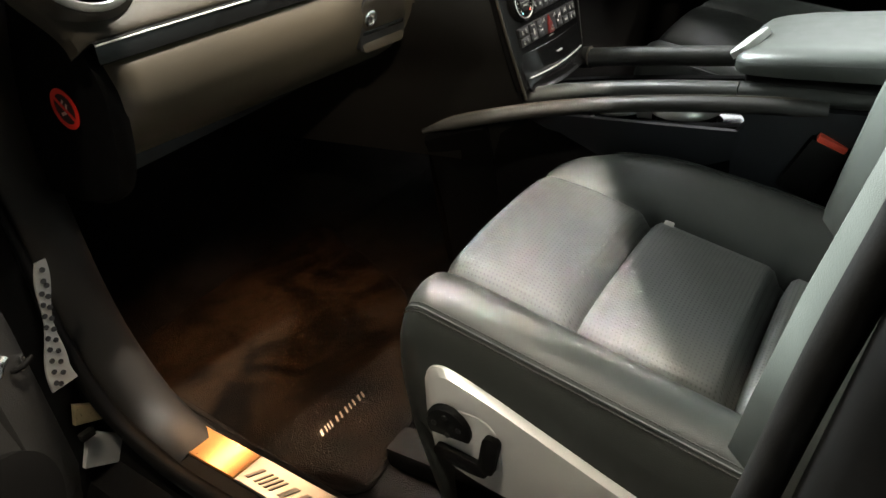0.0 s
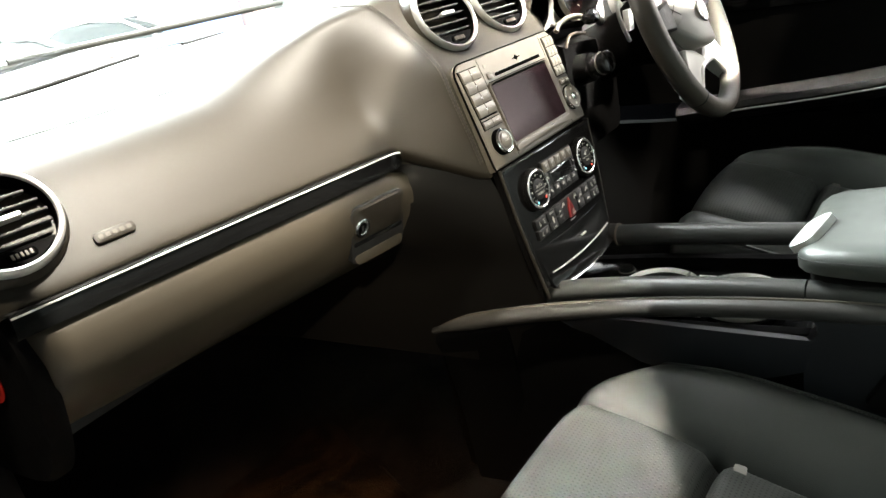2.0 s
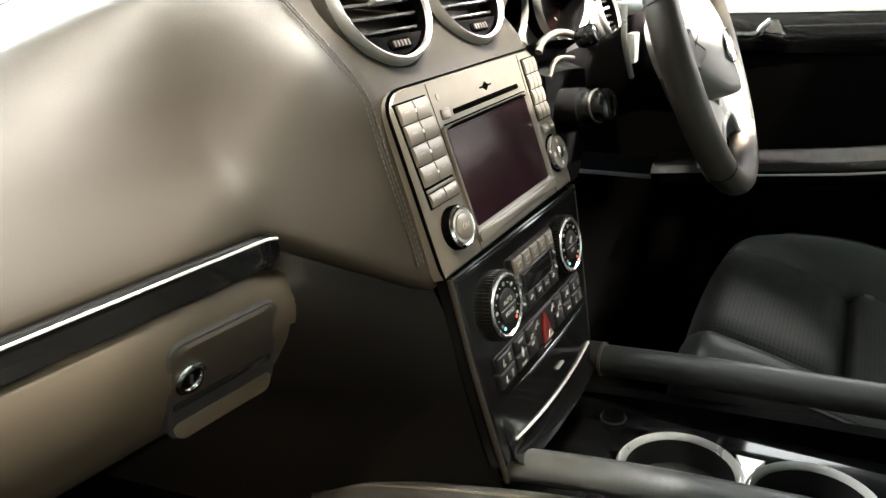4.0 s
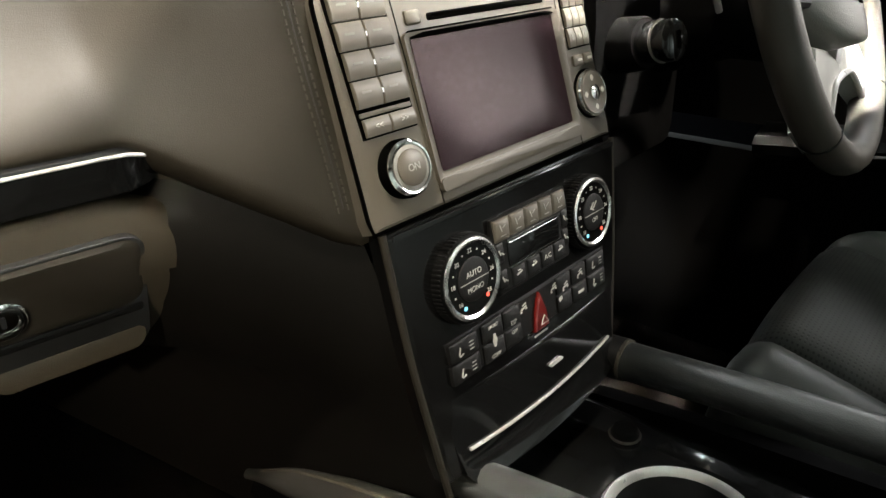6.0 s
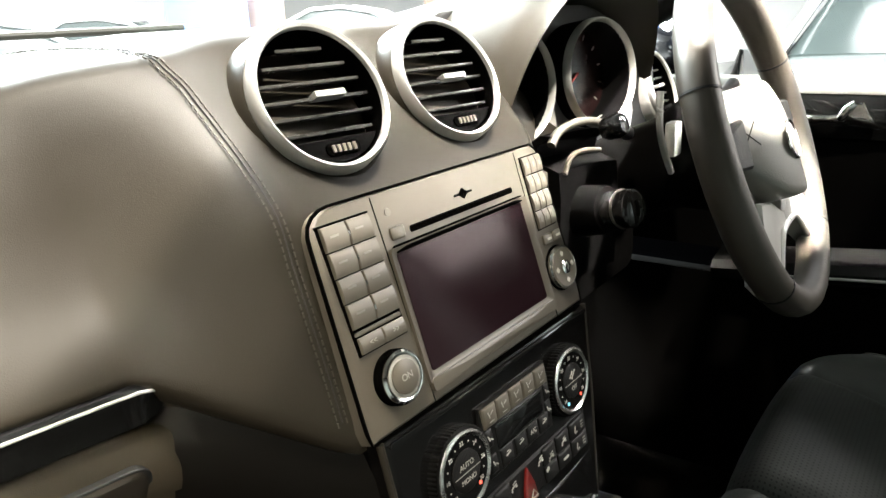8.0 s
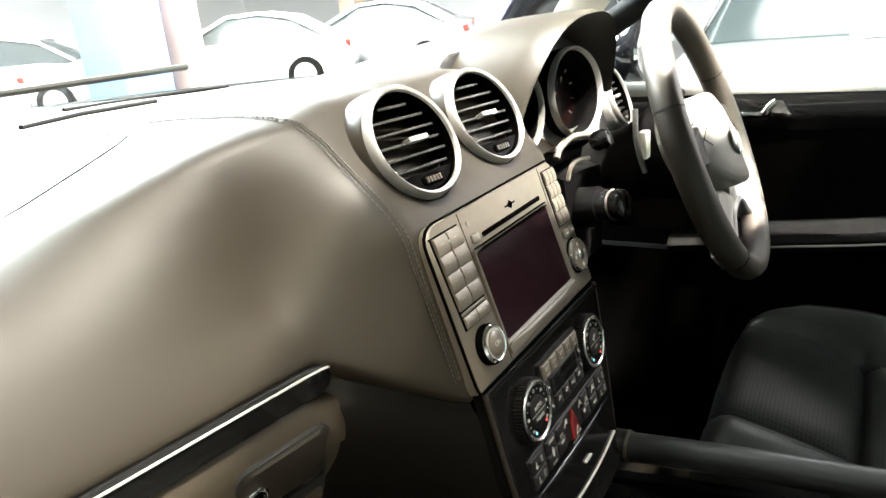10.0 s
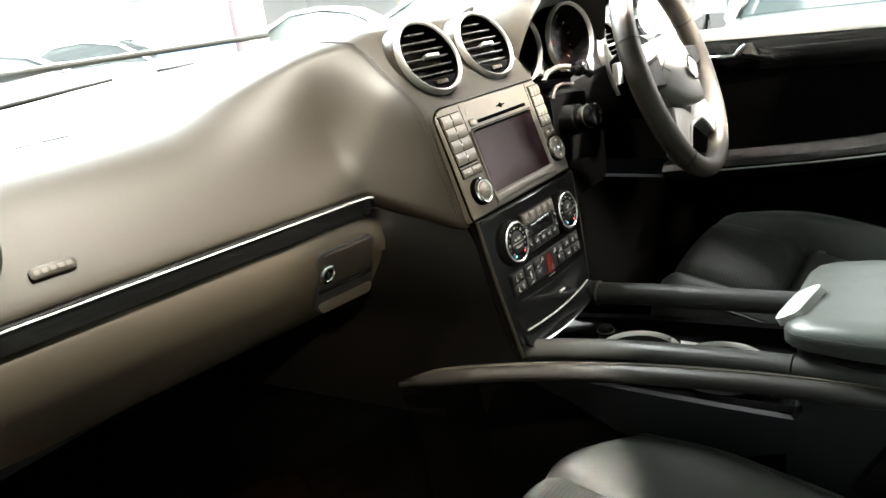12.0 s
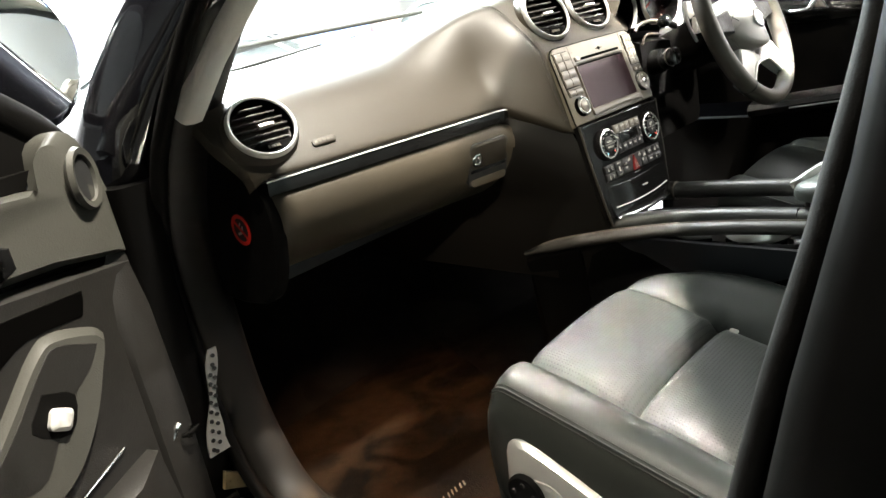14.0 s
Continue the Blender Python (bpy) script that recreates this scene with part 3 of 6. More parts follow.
for x in (-0.118, 0.035):
    m = MI @ Matrix.Translation((x, 0.005, 0))
    bm = bmesh.new()
    lathe(bm, [(0.0600, 0.040), (0.0612, 0.047), (0.0630, 0.049), (0.0650, 0.046), (0.0652, 0.038)], m, 56, False)
    dial = part("dial", bm, SILVER, dash, "round dial in a silver tube")
    part("dial_tube", simple(lathe, [(0.0601, 0.041), (0.0575, 0.003), (0.063, 0.0), (0.0648, 0.040)], m, 44, False), CAPBLACK, dial)
    part("dial_face", simple(lathe, [(0.0575, 0.002), (0.0575, 0.003)], m, 40), DIALFACE, dial, "unlit dark dial face")
    bars([(0.049 * math.cos(a), 0.049 * math.sin(a), 0.007, 0.0012, math.degrees(a)) for a in [radians(-40 + 26 * k) for k in range(11)]], m, 0.003, GREYMARK, dial, "dial_marks")
    part("needle", simple(slab, [(-0.004, -0.0012), (0.046, -0.0004), (0.046, 0.0004), (-0.004, 0.0012)], 0.004, 0.006, m @ pose(0, 0, 0, 0, 0, 215)), RED, dial)

# ---------------------------------------------------------------- head unit
M1 = face_frame((-0.001, 0.012, 1.05), 18) @ pose(0, 0, 0, 0, 0, -0.8) @ Matrix.Diagonal((1.072, 0.98, 1, 1))
unit = root("head_unit", (0, 0.02, 1.05), "anthracite car head unit with a dark unlit display", "car radio")
TOP = [(-0.131, -0.0165), (0.131, -0.0165), (0.1325, -0.008), (0.1285, 0.118), (0.1265, 0.126), (0.120, 0.1315), (-0.110, 0.1315), (-0.117, 0.1306), (-0.1232, 0.1278), (-0.1278, 0.1232), (-0.1302, 0.117), (-0.1306, 0.110), (-0.1325, -0.008)]
part("faceplate", simple(slab, TOP, -0.012, 0.004, M1, 0.0028), SATIN, unit, "satin anthracite faceplate")
part("faceplate_gap", simple(tube, [M1 @ Vector((x, y, 0.0012)) for x, y in TOP], 0.0014, 6, True, M1.col[2].xyz), PITCH, unit)
for x in (-0.0755, 0.0885):
    bars([(x, 0.056, 0.0009, 0.146, 1.2 if x < 0 else -1.2)], M1, 0.004, PITCH, unit, "panel_joint")
frame_out = rrect(0.162, 0.096, 0.004, 0.0055, 0.0445)
bm = bmesh.new()
inner = rrect(0.1485, 0.0835, 0.002, 0.0055, 0.0465)
grid(bm, [[M1 @ Vector((x, y, 0.0035)) for x, y in frame_out], [M1 @ Vector((x, y, 0.0068)) for x, y in frame_out], [M1 @ Vector((x, y, 0.0062)) for x, y in rrect(0.155, 0.0885, 0.003, 0.0055, 0.0455)], [M1 @ Vector((x, y, 0.0040)) for x, y in inner]], True)
part("screen_bezel", bm, SATIN, unit, "raised bezel round the display")
part("display", simple(slab, inner, -0.002, 0.0046, M1), SCREEN, unit, "unlit violet-black glass display")
part("bezel_ledge", simple(slab, rrect(0.160, 0.009, 0.003, 0.0055, -0.0035), 0.004, 0.0095, M1, 0.002), SATIN, unit)
part("disc_slot", simple(slab, rrect(0.124, 0.0048, 0.0018, 0.012, 0.1005), 0.0030, 0.0048, M1, 0.0004), PITCH, unit, "black disc slot")
# Flat matt black strip painted for the shade below the slot.
part("painted_slot_shade", simple(slab, rrect(0.152, 0.0052, 0.002, 0.0055, 0.0912), 0.0030, 0.0066, M1, 0.0004), PITCH, unit)
bm = bmesh.new()
slab(bm, [(0.003, 0.1122), (0.009, 0.1122), (0.0135, 0.1155), (0.018, 0.1122), (0.024, 0.1122), (0.024, 0.1106), (0.018, 0.1106), (0.0135, 0.1072), (0.009, 0.1106), (0.003, 0.1106)], 0.003, 0.0046, M1)
part("card_slot", bm, PITCH, unit)
part("eject_key", simple(slab, rrect(0.013, 0.0090, 0.002, -0.0625, 0.1015), 0.002, 0.0062, M1, 0.001), KEYCAP, unit)
part("sensor", simple(lathe, [(0.0028, 0.004), (0.0028, 0.0045)], M1 @ Matrix.Translation((-0.0655, 0.1165, 0)), 14), KEYCAP, unit)


def dome_key(bm, x, y, w, h, top, m):
    """A key with a gently domed cap."""
    rows = []
    for k in range(7):
        u = -1 + k / 3
        rise = top - 0.0011 * u * u
        rows.append([m @ Vector((x + a * w / 2, y + u * h / 2, z)) for a, z in ((-1, 0.002), (-1, rise - 0.0005), (-0.96, rise), (0, rise + 0.0002), (0.96, rise), (1, rise - 0.0005), (1, 0.002))])
    vs = grid(bm, rows)
    bm.faces.new(vs[0])
    bm.faces.new(vs[-1])


bed = [(-0.1262, 0.1218), (-0.0828, 0.1218), (-0.0805, 0.0375), (-0.1230, 0.0375)]
part("key_bed", simple(slab, bed, 0.001, 0.0048, M1), PITCH, unit, "black gap between the keys")
for i in range(4):
    for j in range(2):
        x, y = -0.1145 + 0.0205 * j + 0.0006 * i, 0.1125 - 0.0165 * i
        part("key", simple(dome_key, x, y, 0.0192, 0.0156, 0.0078, M1), KEYCAP, unit)
        bars([(x - 0.002, y + 0.001, 0.007, 0.0013, 0)], M1, 0.0080, FAINT, unit, "key_print")
    bars([(-0.1043 + 0.0006 * i, 0.1125 - 0.0165 * i, 0.0012, 0.0030, 0)], M1, 0.0076, CHROME, unit, "key_bead")
part("key_ledge", simple(slab, rrect(0.0400, 0.0028, 0.001, -0.1020, 0.0515), 0.002, 0.0062, M1, 0.0008), SATIN, unit)
for j, word in enumerate(("<<", ">>")):
    x = -0.1115 + 0.0203 * j
    part("key", simple(dome_key, x, 0.0438, 0.0192, 0.0105, 0.0072, M1), KEYCAP, unit)
    writing(word, M1 @ Matrix.Translation((x, 0.0438, 0.0076)), 0.0052, GREYMARK, unit)
for side, x, y, r in (("on", -0.1010, 0.0152, 0.0180),):
    m = M1 @ Matrix.Translation((x, y, 0.004)) @ Matrix.Diagonal((1, 1, 0.62, 1))
    part("knob_base", simple(lathe, [(r, 0), (r * 1.0, 0.008), (r * 0.96, 0.011), (r * 0.82, 0.0115)], m, 40), PITCH, unit)
    knob = part("volume_knob", simple(lathe, [(r * 0.95, 0.008), (r * 0.95, 0.0125), (r * 0.86, 0.0145), (r * 0.72, 0.0138), (r * 0.66, 0.0120)], m, 44, False), CHROME, unit, "chrome-ringed round volume knob")
    part("knob_ribs", simple(lathe, [(r * 0.86, 0.0140), (r * 0.70, 0.0140)], m, 40), GREYMARK, knob)
    part("knob_cap", simple(lathe, [(r * 0.62, 0.010), (r * 0.62, 0.0155), (r * 0.50, 0.0172), (0.0005, 0.0176)], m, 36, False), KEYCAP, knob)
    writing("ON", m @ Matrix.Translation((0, 0, 0.0178)), 0.0062, GREYMARK, knob)
bed = [(0.0950, 0.1235), (0.1248, 0.1235), (0.1240, 0.0590), (0.0940, 0.0590)]
part("key_bed", simple(slab, bed, 0.001, 0.0046, M1), PITCH, unit)
for i in range(4):
    for j in range(3):
        x, y = 0.1005 + 0.0094 * j - 0.0004 * i, 0.1150 - 0.0158 * i
        part("number_key", simple(dome_key, x, y, 0.0088, 0.0148, 0.0070, M1), KEYCAP, unit)
    for j in range(3):
        bars([(0.1005 + 0.0094 * j - 0.0004 * i, 0.1150 - 0.0158 * i, 0.0030, 0.0045, 0)], M1, 0.0071, FAINT, unit, "key_print")
for j in range(2):
    part("key", simple(slab, rrect(0.0130, 0.0090, 0.0018, 0.1030 + 0.0140 * j, 0.0495), 0.002, 0.0068, M1, 0.0012), KEYCAP, unit)
    bars([(0.1030 + 0.0140 * j, 0.0495, 0.006, 0.002, 0)], M1, 0.0069, MARK, unit, "key_print")
m = M1 @ Matrix.Translation((0.1095, 0.0215, 0.004))
part("rocker_bed", simple(lathe, [(0.0202, 0.0), (0.0202, 0.0008), (0.0005, 0.0009)], m, 40, False), PITCH, unit)
pad = part("rocker_pad", simple(lathe, [(0.0180, 0), (0.0180, 0.004), (0.0168, 0.0058), (0.0062, 0.0050)], m, 40), KEYCAP, unit, "round four-way rocker pad")
part("rocker_ring", simple(lathe, [(0.0178, 0.004), (0.0186, 0.0052), (0.0192, 0.0035)], m, 40, False), CHROME, pad)
part("centre_key", simple(lathe, [(0.0060, 0.003), (0.0060, 0.0070), (0.004, 0.0078)], m, 24), CHROME, pad)
for a in range(4):
    bars([(0.0118 * math.cos(a * math.pi / 2), 0.0118 * math.sin(a * math.pi / 2), 0.004, 0.004, 45)], m, 0.0058, MARK, pad, "arrow")

# ---------------------------------------------------------------- climate panel
M2 = face_frame((0.003, 0.006, 1.033), 10.5) @ pose(0, 0, 0, 0, 0, -1.4) @ Matrix.Diagonal((1.07, 1, 1, 1))
clim = root("climate_panel", (0, 0.0, 0.93), "glossy black climate control panel with two round dials", "climate control")
LOWP = [(-0.130, -0.002), (0.130, -0.002), (0.119, -0.085), (0.103, -0.170), (0.098, -0.182), (-0.110, -0.182), (-0.113, -0.170), (-0.124, -0.085)]
part("fascia", simple(slab, LOWP, -0.012, 0.004, M2, 0.003), CLIMATE, clim, "black fascia")
for s in (-1, 1):
    edge = [(s * 0.1305, -0.001), (s * (0.1245 if s < 0 else 0.1195), -0.085), (s * (0.1135 if s < 0 else 0.1035), -0.172), (s * 0.110, -0.195)]
    part("side_bead", simple(tube, [M2 @ Vector((p.x, p.y, 0.0010)) for p in spline([(*e, 0) for e in edge], 8)], 0.0026, 8), FLAP, clim, "thin dark edge bead")
part("top_bead", simple(slab, rrect(0.252, 0.0040, 0.0012, 0, -0.0050), 0.003, 0.0062, M2, 0.001), GLOSS, clim)
HV = -0.0490
for x, words in ((-0.0720, ("AUTO", "MONO")), (0.0755, ("", "OFF"))):
    m = M2 @ Matrix.Translation((x, HV, 0.003)) @ Matrix.Diagonal((1, 1, 0.66, 1))
    kn = part("dial_grip", simple(lathe, [(0.0300, 0.0), (0.0292, 0.012), (0.0275, 0.0140), (0.0262, 0.0142)], m, 72, False), RUBBER, clim, "knurled black temperature dial")
    bm = bmesh.new()
    for k in range(60):
        a = 2 * math.pi * k / 60
        box(bm, (0.0294 * math.cos(a), 0.0294 * math.sin(a), 0.0065), (0.0016, 0.0011, 0.0105), 0, m)
    part("knurling", bm, PLASTIC, kn, kind="stuff")
    part("dial_ring", simple(lathe, [(0.0280, 0.0125), (0.0274, 0.0152), (0.0256, 0.0160), (0.0236, 0.0142)], m, 56, False), RING, kn, "chrome dial ring")
    part("dial_plate", simple(lathe, [(0.0240, 0.0100), (0.0240, 0.0138), (0.0148, 0.0138)], m, 44), CLIMATE, kn)
    part("dial_button", simple(lathe, [(0.0148, 0.0130), (0.0146, 0.0150), (0.013, 0.0158), (0.0004, 0.0160)], m, 36, False), PLASTIC, kn)
    bars([(0, -0.0005, 0.028, 0.0007, 0)], m, 0.0160, GREYMARK, kn, "dial_split")
    if words[0]:
        writing(words[0], m @ Matrix.Translation((0, 0.0045, 0.0161)), 0.0054, MARK, kn)
    else:
        bars([(-0.003, 0.006, 0.007, 0.0014, 40), (0.001, 0.006, 0.007, 0.0014, 40), (-0.003, 0.0035, 0.005, 0.0014, -40)], m, 0.0161, MARK, kn, "symbol")
    writing(words[1], m @ Matrix.Translation((0, -0.0060, 0.0161)), 0.0050, MARK, kn)
    for k, t in enumerate(("16", "18", "20", "22", "24", "26", "28")):
        a = radians(222 - 44 * k)
        writing(t, m @ Matrix.Translation((0.0193 * math.cos(a), 0.0193 * math.sin(a), 0.0139)), 0.0043, MARK, kn)
        a -= radians(22)
        if k < 6:
            bars([(0.0195 * math.cos(a), 0.0195 * math.sin(a), 0.0011, 0.0011, 0)], m, 0.0138, MARK, kn, "dot")
    for a, mt, nm in ((238, BLUELED, "blue_dot"), (-52 if x < 0 else -58, REDLED, "red_dot")):
        part(nm, simple(lathe, [(0.0015, 0.0136), (0.0013, 0.0143)], m @ Matrix.Translation((0.0196 * math.cos(radians(a)), 0.0196 * math.sin(radians(a)), 0)), 14), mt, kn)
mid = [(-0.042, -0.020), (0.047, -0.020), (0.049, -0.034), (0.046, -0.075), (-0.041, -0.075), (-0.044, -0.034)]
part("button_field", simple(slab, mid, 0.002, 0.0075, M2, 0.0015), PLASTIC, clim)
for k in range(5):
    x = -0.0335 + 0.0172 * k
    part("button", simple(slab, rrect(0.0162, 0.0155, 0.0012, x, -0.0285), 0.004, 0.0095, M2, 0.0012), SATIN, clim)
    bars(fine([(x - 0.002, -0.027, 0.0016, 0.006, 20), (x + 0.0015, -0.0262, 0.0045, 0.0014, 30), (x, -0.0325, 0.0065, 0.0010, 0)], 0.55), M2, 0.0096, GREYMARK, clim, "symbol")
part("lcd", simple(slab, rrect(0.062, 0.0165, 0.001, 0.002, -0.0480), 0.006, 0.0088, M2, 0.0006), GLOSS, clim, "blank dark display")
part("lcd_edge", simple(slab, rrect(0.064, 0.0016, 0.0006, 0.002, -0.0385), 0.006, 0.0098, M2, 0.0005), CHROME, clim)
part("lcd_edge", simple(slab, rrect(0.064, 0.0012, 0.0005, 0.002, -0.0573), 0.006, 0.0094, M2, 0.0004), CHROME, clim)
for k, (x, y) in enumerate(((-0.0375, -0.0445), (-0.0365, -0.0640), (-0.020, -0.0655), (-0.002, -0.0655), (0.015, -0.0655), (0.0315, -0.0655), (0.0415, -0.0440), (0.0405, -0.0585))):
    part("button", simple(slab, rrect(0.0150 if 1 < k < 6 else 0.0080, 0.0140, 0.0012, x, y), 0.004, 0.0088, M2, 0.0010), PLASTIC, clim)
    spots = [(x - 0.0015, y + 0.001, 0.0016, 0.0052, 25), (x + 0.0015, y - 0.0005, 0.0042, 0.0014, -35)] if k in (0, 1, 6, 7) else [(x, y + 0.001, 0.0070, 0.0022, 12), (x, y + 0.003, 0.004, 0.0012, 0)]
    if k == 4:
        writing("A/C", M2 @ Matrix.Translation((x, y + 0.0008, 0.0089)), 0.0052, MARK, clim)
    else:
        bars(fine(spots, 0.6), M2, 0.0089, MARK, clim, "symbol")
# lower switch row
row = [(-0.0985, -0.0855), (0.0985, -0.0855), (0.0955, -0.1165), (-0.0945, -0.1165)]
part("switch_field", simple(slab, row, 0.001, 0.0060, M2, 0.002), PLASTIC, clim)
cells = [(-0.0835, 0.0275), (-0.0545, 0.0225), (-0.0325, 0.0190), (0.0, 0.0180), (0.0330, 0.0190), (0.0545, 0.0200), (0.0800, 0.0265)]
for k, (x, w) in enumerate(cells):
    if k == 3:
        continue
    for y in (-0.0935, -0.1085):
        part("switch", simple(slab, rrect(w, 0.0138, 0.0014, x, y), 0.003, 0.0082, M2, 0.0012), PLASTIC, clim)
M3 = M2 @ Matrix.Translation((0, 0, 0.0083))
for x in (-0.0835, 0.0800):
    for y in (-0.0935, -0.1085):
        bars(fine([(x - 0.006, y, 0.0018, 0.0065, -18), (x - 0.0045, y - 0.003, 0.0044, 0.0018, 15), (x + 0.0058, y + 0.0026, 0.0048, 0.0010, 0), (x + 0.0058, y, 0.0048, 0.0010, 0), (x + 0.0058, y - 0.0026, 0.0048, 0.0010, 0)], 0.6), M3, 0, MARK, clim, "seat_heater_symbol")
writing("SPORT", M3 @ Matrix.Translation((-0.0545, -0.0905, 0)), 0.0036, MARK, clim)
writing("COMF", M3 @ Matrix.Translation((-0.0545, -0.1120, 0)), 0.0036, MARK, clim)
bars([(-0.0545, -0.1010, 0.0026, 0.0095, 0), (-0.0545, -0.1010, 0.0046, 0.0040, 0)], M3, 0, MARK, clim, "damper_symbol")
writing("ESP", M3 @ Matrix.Translation((-0.0325, -0.0975, 0)), 0.0044, MARK, clim)
writing("OFF", M3 @ Matrix.Translation((-0.0325, -0.1045, 0)), 0.0036, MARK, clim)
for x, y in ((-0.0200, -0.0920), (0.0180, -0.0915), (0.0335, -0.0960), (0.0545, -0.0935)):
    bars(fine([(x, y, 0.0080, 0.0022, 14), (x + 0.001, y + 0.0025, 0.0055, 0.0014, 14), (x - 0.003, y - 0.0024, 0.0022, 0.0022, 0), (x + 0.003, y - 0.0012, 0.0022, 0.0022, 0)], 0.6), M3, 0, MARK, clim, "car_symbol")
bars([(0.0545, -0.1085, 0.0080, 0.0022, 0), (0.0260, -0.1035, 0.0045, 0.0032, 20)], M3, 0, MARK, clim, "symbol")
hz = part("hazard_switch", simple(slab, [(-0.0085, -0.1165), (0.0085, -0.1165), (0.0058, -0.1010), (0.0, -0.0875), (-0.0058, -0.1010)], 0.003, 0.0092, M2, 0.0012), HAZARD, clim, "red triangular hazard switch")
tri = [Vector((0.0052 * math.cos(radians(a)), 0.0042 * math.sin(radians(a)) - 0.1095, 0)) for a in (90, 210, 330)]
part("hazard_symbol", simple(tube, [M2 @ (p + Vector((0, 0, 0.0108))) for p in tri], 0.0005, 5, True, M2.col[2].xyz), MARK, hz)
bars([(0, -0.1205, 0.017, 0.0013, 0)], M2, 0.0062, GREYMARK, clim, "tell_tale_print")
# ashtray lid with its bright line, and the lacquered foot of the stack
rows = []
for k, (v, d) in enumerate(((-0.124, 0.0035), (-0.140, 0.0038), (-0.165, 0.0048), (-0.182, 0.0070), (-0.190, 0.012))):
    rows.append([M2 @ Vector((u * (0.108 - 0.0035 * k), v - 0.006 * (1 - u * u), d + 0.003 * (1 - u * u))) for u in [-1 + 0.1 * i for i in range(21)]])
part("ashtray_lid", thicken(rows, (0, 0.01, 0)), GLOSS, clim, "glossy black ashtray lid")
part("ashtray_line", simple(tube, [p + Vector((0, -0.001, 0.001)) for p in rows[2][1:-1]], 0.0013, 8), LINE, clim, "bright chrome line")
part("ashtray_mark", simple(slab, rrect(0.016, 0.0022, 0.001, 0.012, -0.150), 0.0060, 0.0092, M2), LINE, clim)


# ---------------------------------------------------------------- centre console
cons = root("centre_console", (0, -0.2, 0.47), "black centre console with grab rails and cup holders", "console")
bm = bmesh.new()
prof = [(-0.098, 0.46), (-0.112, 0.60), (-0.118, 0.72), (-0.118, 0.795), (-0.108, 0.812), (-0.092, 0.812), (-0.086, 0.79), (0.094, 0.79), (0.10, 0.812), (0.116, 0.812), (0.126, 0.795), (0.126, 0.72), (0.120, 0.60), (0.106, 0.46)]
rows = [[Vector((x * w, y, 0.46 + (z - 0.46) * h)) for x, z in prof] for y, w, h in ((0.20, 0.80, 0.80), (0.12, 0.92, 0.90), (0.0, 1.0, 0.97), (-0.10, 1.0, 1.0), (-0.36, 1.02, 1.04), (-0.50, 1.04, 1.06), (-0.95, 1.04, 1.06))]
vs = grid(bm, rows, True)
bm.faces.new(vs[0]), bm.faces.new(vs[-1])
part("console_body", bm, CAPBLACK, cons, "black plastic console body")
part("tray", simple(slab, rrect(0.176, 0.36, 0.02, 0.006, -0.175, 5), 0.786, 0.8035, Matrix(), 0.003), GLOSS, cons, "black plastic tray")
for y in (-0.155, -0.262):
    cup = part("cup_holder", simple(lathe, [(0.046, 0.800), (0.049, 0.818), (0.0525, 0.8225), (0.0550, 0.8195), (0.0560, 0.806)], Matrix.Translation((-0.030, y, 0.012)), 48, False), LINE, cons, "round cup holder with a bright rim")
    part("cup_well", simple(lathe, [(0.0465, 0.804), (0.044, 0.780), (0.0005, 0.7795)], Matrix.Translation((-0.030, y, 0.026)), 36, False), WELL, cup)
bridge = [(-0.043, -0.012), (-0.030, -0.006), (-0.012, -0.0045), (0.012, -0.0045), (0.030, -0.006), (0.043, -0.012), (0.043, 0.012), (0.030, 0.006), (0.012, 0.0045), (-0.012, 0.0045), (-0.030, 0.006), (-0.043, 0.012)]
part("cup_bridge", simple(slab, bridge, 0.812, 0.8325, Matrix.Translation((-0.030, -0.2085, 0)), 0.001), LINE, cons, "bright web between the cup rims")
knob = part("lighter_knob", simple(lathe, [(0.012, 0.0), (0.012, 0.006), (0.010, 0.009), (0.0005, 0.010)], Matrix.Translation((0.062, -0.070, 0.803)), 24), PLASTIC, cons, "small black lighter knob")
part("knob_ring", simple(tube, [(0.062 + 0.0125 * math.cos(a), -0.070 + 0.0125 * math.sin(a), 0.8055) for a in [2 * math.pi * k / 24 for k in range(24)]], 0.0012, 6, True), STEEL, knob)
# inner padded rails, with a seam near their rear end
RL = spline([(-0.086, 0.03, 0.822), (-0.090, -0.04, 0.843), (-0.093, -0.14, 0.859), (-0.095, -0.25, 0.869), (-0.096, -0.352, 0.874)], 6)
part("rail", simple(tube, RL, [0.012] * 2 + [0.0165] * (len(RL) - 2), 14, flat=0.85), RAILSKIN, cons, "padded leather-covered rail")
RL2 = spline([(-0.096, -0.354, 0.874), (-0.097, -0.42, 0.876), (-0.098, -0.56, 0.874)], 6)
part("rail_end", simple(tube, RL2, 0.0168, 14, flat=0.85), RAILSKIN, cons)
RR = spline([(0.108, -0.045, 0.8445), (0.108, -0.15, 0.852), (0.108, -0.26, 0.857), (0.108, -0.37, 0.861)], 6)
part("rail", simple(tube, RR, 0.0175, 14, flat=0.95), RAILSKIN, cons)
part("rail_cap", simple(tube, spline([(0.100, 0.03, 0.835), (0.105, -0.01, 0.843), (0.108, -0.043, 0.8445)], 5), 0.0188, 14), PLASTIC, cons)
part("rail_cap_ring", simple(tube, [(0.108, -0.0425, 0.8445), (0.108, -0.0455, 0.8446)], 0.0190, 16), SATIN, cons)
